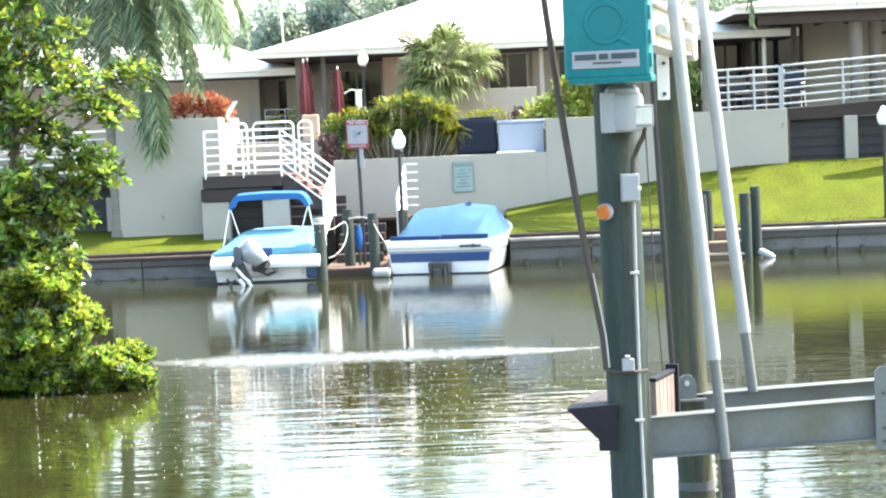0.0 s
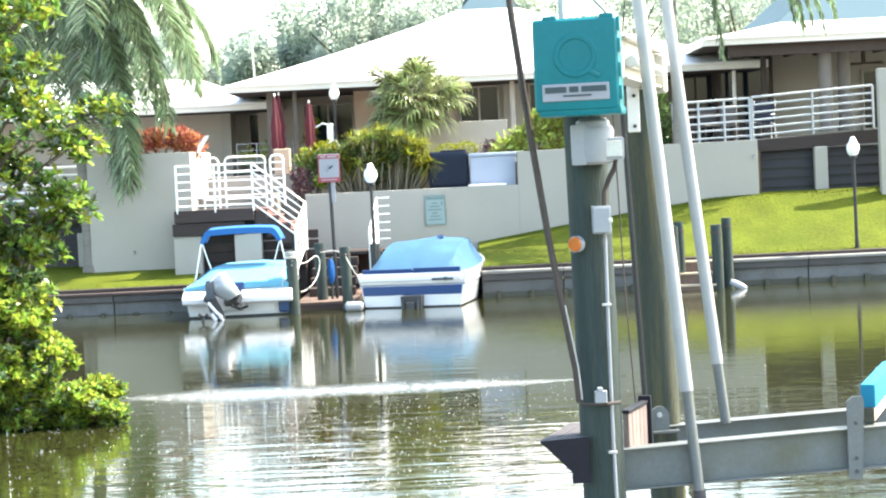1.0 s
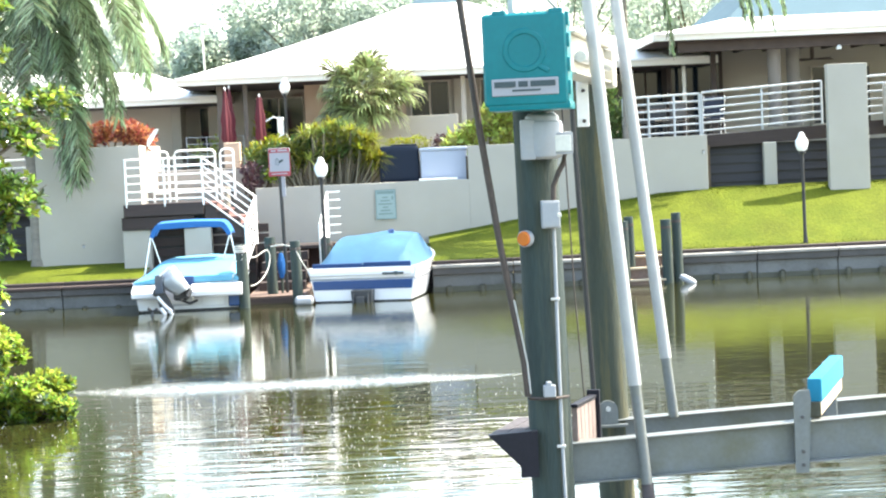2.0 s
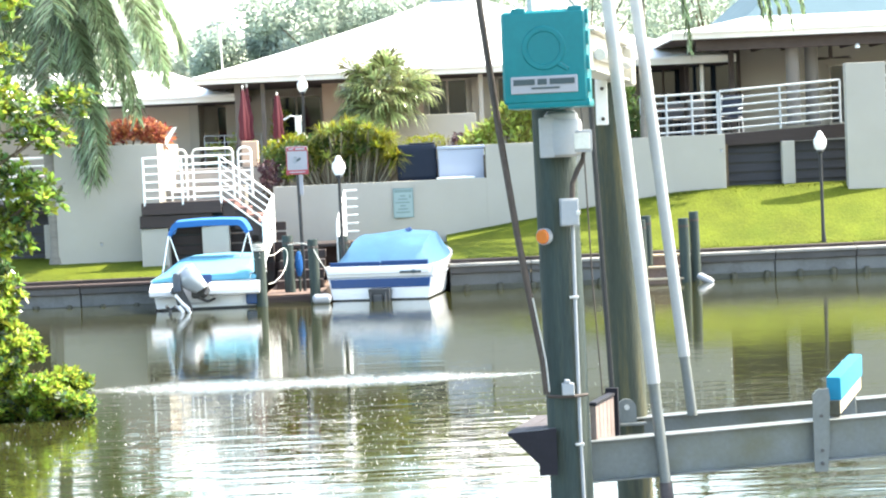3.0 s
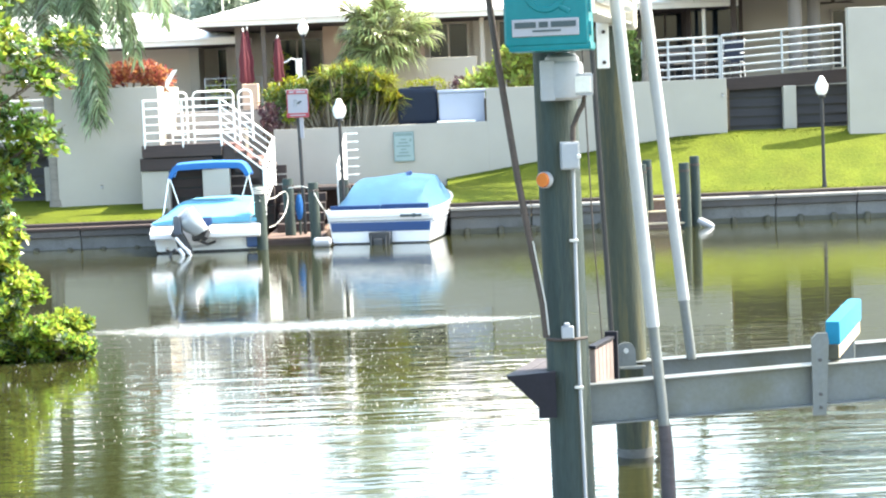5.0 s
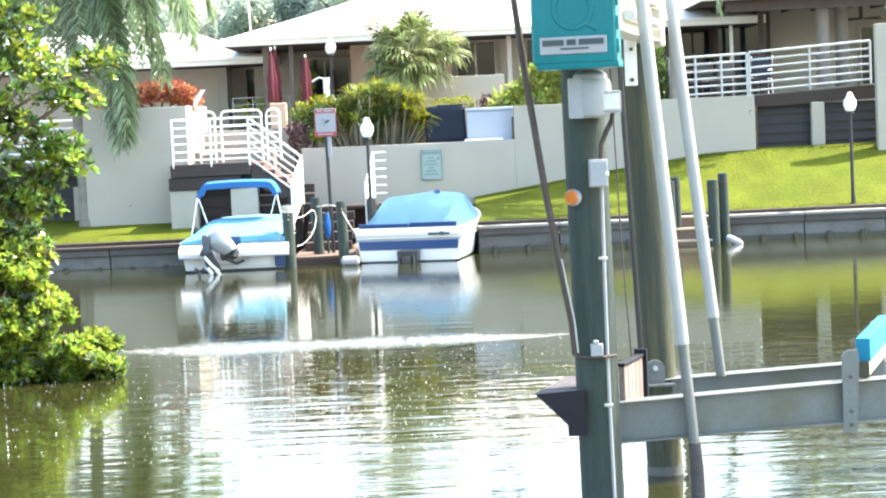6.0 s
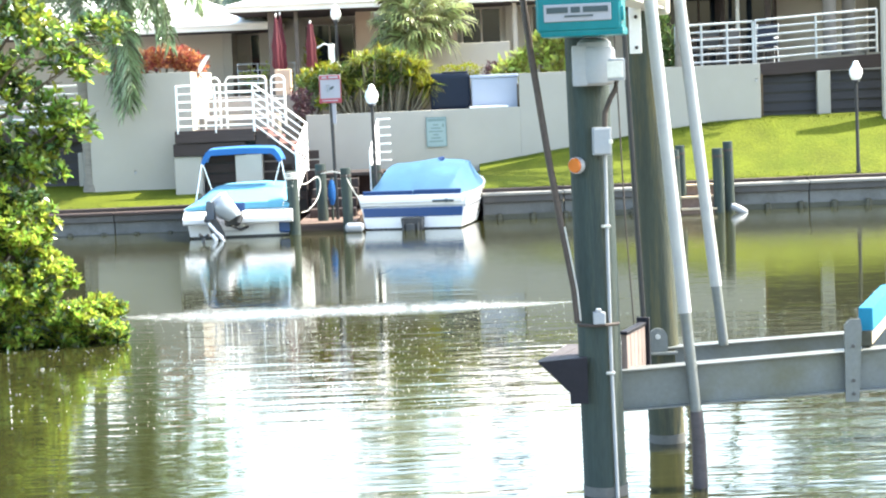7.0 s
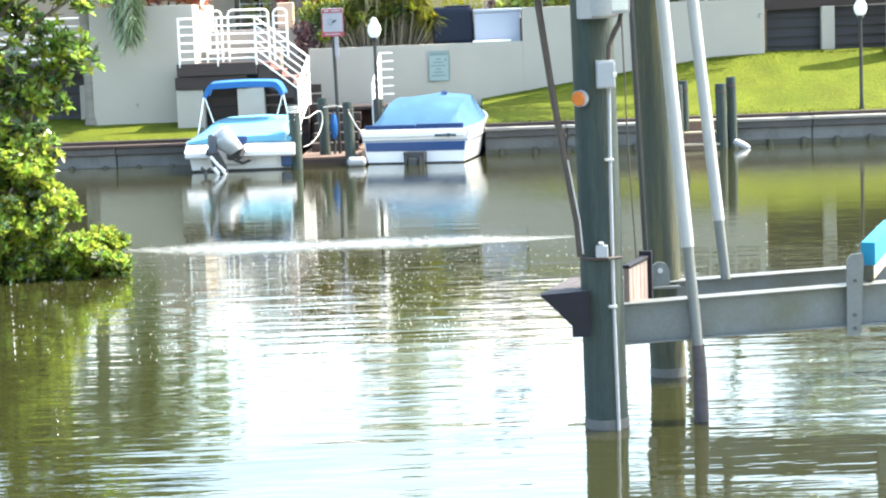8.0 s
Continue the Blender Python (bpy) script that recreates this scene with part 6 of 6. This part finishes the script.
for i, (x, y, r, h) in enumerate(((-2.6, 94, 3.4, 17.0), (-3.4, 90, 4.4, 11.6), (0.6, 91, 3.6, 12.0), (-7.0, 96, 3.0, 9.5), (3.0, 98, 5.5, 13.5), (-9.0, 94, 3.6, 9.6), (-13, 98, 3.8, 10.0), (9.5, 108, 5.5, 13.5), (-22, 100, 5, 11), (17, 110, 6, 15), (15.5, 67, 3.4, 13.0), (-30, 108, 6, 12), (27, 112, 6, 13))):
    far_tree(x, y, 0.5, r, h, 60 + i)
palm((14.0, 70.0, 0.5), [(0, 0, 0), (0.1, 0, 5.0), (0.0, 0, 11.5)], 0.16,
     [(k * 33 + 10, 2.0 + 0.3 * (k % 3), 1.6 + 0.5 * (k % 2), 0.6 + 0.3 * (k % 3)) for k in range(11)],
     "tall palm standing behind the deck house", 35, 0.6, 220, wide=0.02)
t = thing("street_lamp", (-9.0, 86, 0.5), "thin pale lamp pole behind the houses", "street lamp")
part("pole", tube([(0, 0, 0), (-0.2, 0, 8.9)], 0.045, 8), M_FASCIA, t)
part("head", box(-0.65, -0.2, -0.08, 0.08, 8.87, 8.96, 0.03), M_GREYBOX, t)

# mangrove on the near side of the canal


def mangrove():
    rs = np.random.RandomState(51)
    t = thing("mangrove", (-5.3, 23.9, 0), "glossy green mangrove thicket overhanging the water", "mangrove")
    part("trunk", tube([(-1.5, 0.7, -0.4), (-1.2, 0.6, 1.2), (-0.9, 0.5, 3.0), (-0.6, 0.4, 5.0)], [0.10, 0.08, 0.06, 0.03], 10), M_BRANCH, t, smooth=True)
    upper, lower = [], []
    for x, z, r in ((-1.6, 1.6, 0.7), (-1.0, 2.4, 0.6), (-0.5, 2.7, 0.55), (0.0, 3.0, 0.5), (0.45, 3.55, 0.45), (0.7, 4.0, 0.40), (0.1, 3.9, 0.55), (-0.6, 3.7, 0.65), (-1.3, 3.3, 0.7), (0.3, 2.75, 0.4),
                    (-0.2, 4.6, 0.55), (-0.9, 4.8, 0.65), (-1.5, 4.4, 0.7), (0.0, 5.3, 0.5), (-0.8, 5.6, 0.6), (-1.5, 5.6, 0.7), (-0.1, 2.25, 0.38), (-0.7, 1.9, 0.45), (-0.45, 1.8, 0.3), (-0.9, 2.1, 0.4), (-0.55, 2.3, 0.35), (0.0, 2.55, 0.3), (-1.3, 1.8, 0.45)):
        upper.append((x, rs.uniform(-0.4, 0.4), z, r, r, r * 0.6))
    for k in range(24):  # the dense shaded mass behind
        r = rs.uniform(0.36, 0.55)
        upper.append((rs.uniform(-1.7, -0.25), rs.uniform(-0.1, 0.7), rs.uniform(1.3, 5.8), r, r, r * 0.7))
    while len(lower) < 112:  # ragged sprays under a sloping outline, with gaps between
        z = 0.03 + 1.72 * rs.uniform() ** 1.35
        edge = float(np.interp(z, [0.0, 0.35, 0.6, 0.9, 1.2, 1.5, 1.8], [0.95, 0.78, 0.46, 0.18, 0.0, -0.26, -0.45]))
        x = edge - 2.7 * rs.uniform() ** 1.25 - 0.05
        r = rs.uniform(0.16, 0.30)
        if x > -2.2:
            lower.append((x, rs.uniform(-0.8, 0.1), z, r, r, r * 0.5))
    for k in range(34):  # low boughs that hide the stems at the water's edge
        r = rs.uniform(0.18, 0.30)
        lower.append((rs.uniform(-1.6, -0.1), rs.uniform(-0.9, -0.2), rs.uniform(0.04, 1.3), r, r, r * 0.55))
    for nm, cl, per in (("upper_foliage", upper, 40), ("lower_foliage", lower, 48)):
        twigs = clump_points(cl, per, rs, 0.15)
        twigs[:, 2] = np.maximum(twigs[:, 2], 0.05)
        out = twigs - np.array((-0.9, 0.3, 0.0))
        out[:, 2] *= 0.2
        out = out / np.linalg.norm(out, axis=1)[:, None] * 0.55 + np.array((0, -0.1, 0.75)) + rs.normal(0, 0.35, (len(twigs), 3))
        age = rs.uniform(size=len(twigs))
        deep = twigs[:, 1] > 0.35  # behind the sunlit shell; these leaves get the darker green as painted shade
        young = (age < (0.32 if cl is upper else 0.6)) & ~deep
        darkened = ((age > (0.72 if cl is upper else 0.80)) | deep) & ~young
        for pick, name, m, size in ((~young & ~darkened, nm, M_MANGROVE, 0.138), (darkened, "shaded_foliage", M_MANGROVE_D, 0.135), (young, "young_foliage", M_MANGROVE_Y, 0.13)):
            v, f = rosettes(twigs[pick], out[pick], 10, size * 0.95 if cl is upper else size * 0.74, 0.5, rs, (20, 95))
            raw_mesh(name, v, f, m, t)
        for c in cl:
            o = Vector((-0.9, 0.2, max(0.0, c[2] - 0.9)))
            tip = Vector(c[:3])
            part("branch", tube([o, o.lerp(tip, 0.5) + Vector((0, 0, 0.06)), tip], [0.03, 0.02, 0.008], 6), M_BRANCH, t)
            for k in range(3):
                e = tip + Vector(rs.normal(0, 0.6, 3)) * c[3]
                part("twig", tube([o.lerp(tip, 0.7), e], [0.009, 0.004], 5), M_BRANCH, t)
    for i in range(14):
        x = rs.uniform(-1.6, 0.35)
        part("prop_root", tube([(x, rs.uniform(-0.4, 0.3), 0.55), (x + rs.uniform(-0.1, 0.1), -0.1, 0.25), (x + rs.uniform(-0.2, 0.2), -0.2, -0.3)], 0.012, 5), M_BRANCH, t)
    return t


mangrove()


def floating_flecks():
    """Pale flecks that stand for glints on the water, with some drifting scraps."""
    rs = np.random.RandomState(77)
    n = 1700
    y = rs.uniform(17.0, 26.5, n)
    c = np.stack([np.clip(rs.normal(-0.06, 0.10, n), -0.25, 0.16) * y, y, np.full(n, 0.004)], 1)
    a = rs.uniform(0, math.pi, n)
    d = np.stack([np.cos(a), np.sin(a), np.zeros(n)], 1) * rs.uniform(0.003, 0.009, (n, 1))
    e = np.stack([-np.sin(a), np.cos(a), np.zeros(n)], 1) * rs.uniform(0.0015, 0.004, (n, 1))
    v = np.stack([c - d, c - e, c + d, c + e], 1)
    up = np.concatenate([v, v + np.array((0, 0, 0.005))], 1).reshape(-1, 3)
    f = []
    for k in range(n):
        i = k * 8
        f += [(i + 4, i + 5, i + 6, i + 7)] + [(i + j, i + (j + 1) % 4, i + 4 + (j + 1) % 4, i + 4 + j) for j in range(4)]
    return tagged(raw_mesh("floating_flecks", up.tolist(), f, M_FLECK), "pale flecks on the water standing for glints and drifting scraps", "debris", kind="stuff")


floating_flecks()


def wall_tap(at, label):
    t = thing("wall_tap", at, label, "tap", "wall taps")
    part("plate", box(-0.03, 0.03, -0.012, 0.0, -0.04, 0.04, 0.004), M_GREYBOX, t)
    part("spout", tube([(0, -0.01, 0.0), (0, -0.05, 0.0), (0, -0.07, -0.04)], 0.012, 8), M_GREYBOX, t, smooth=True)
    part("handle", tube([(-0.03, -0.04, 0.04), (0.03, -0.04, 0.04)], 0.008, 6), M_CABLE, t)


wall_tap((-7.9, 45.0, 1.25), "small garden tap on the planter wall")
wall_tap((7.3, 46.07, 2.85), "small tap on the long retaining wall")
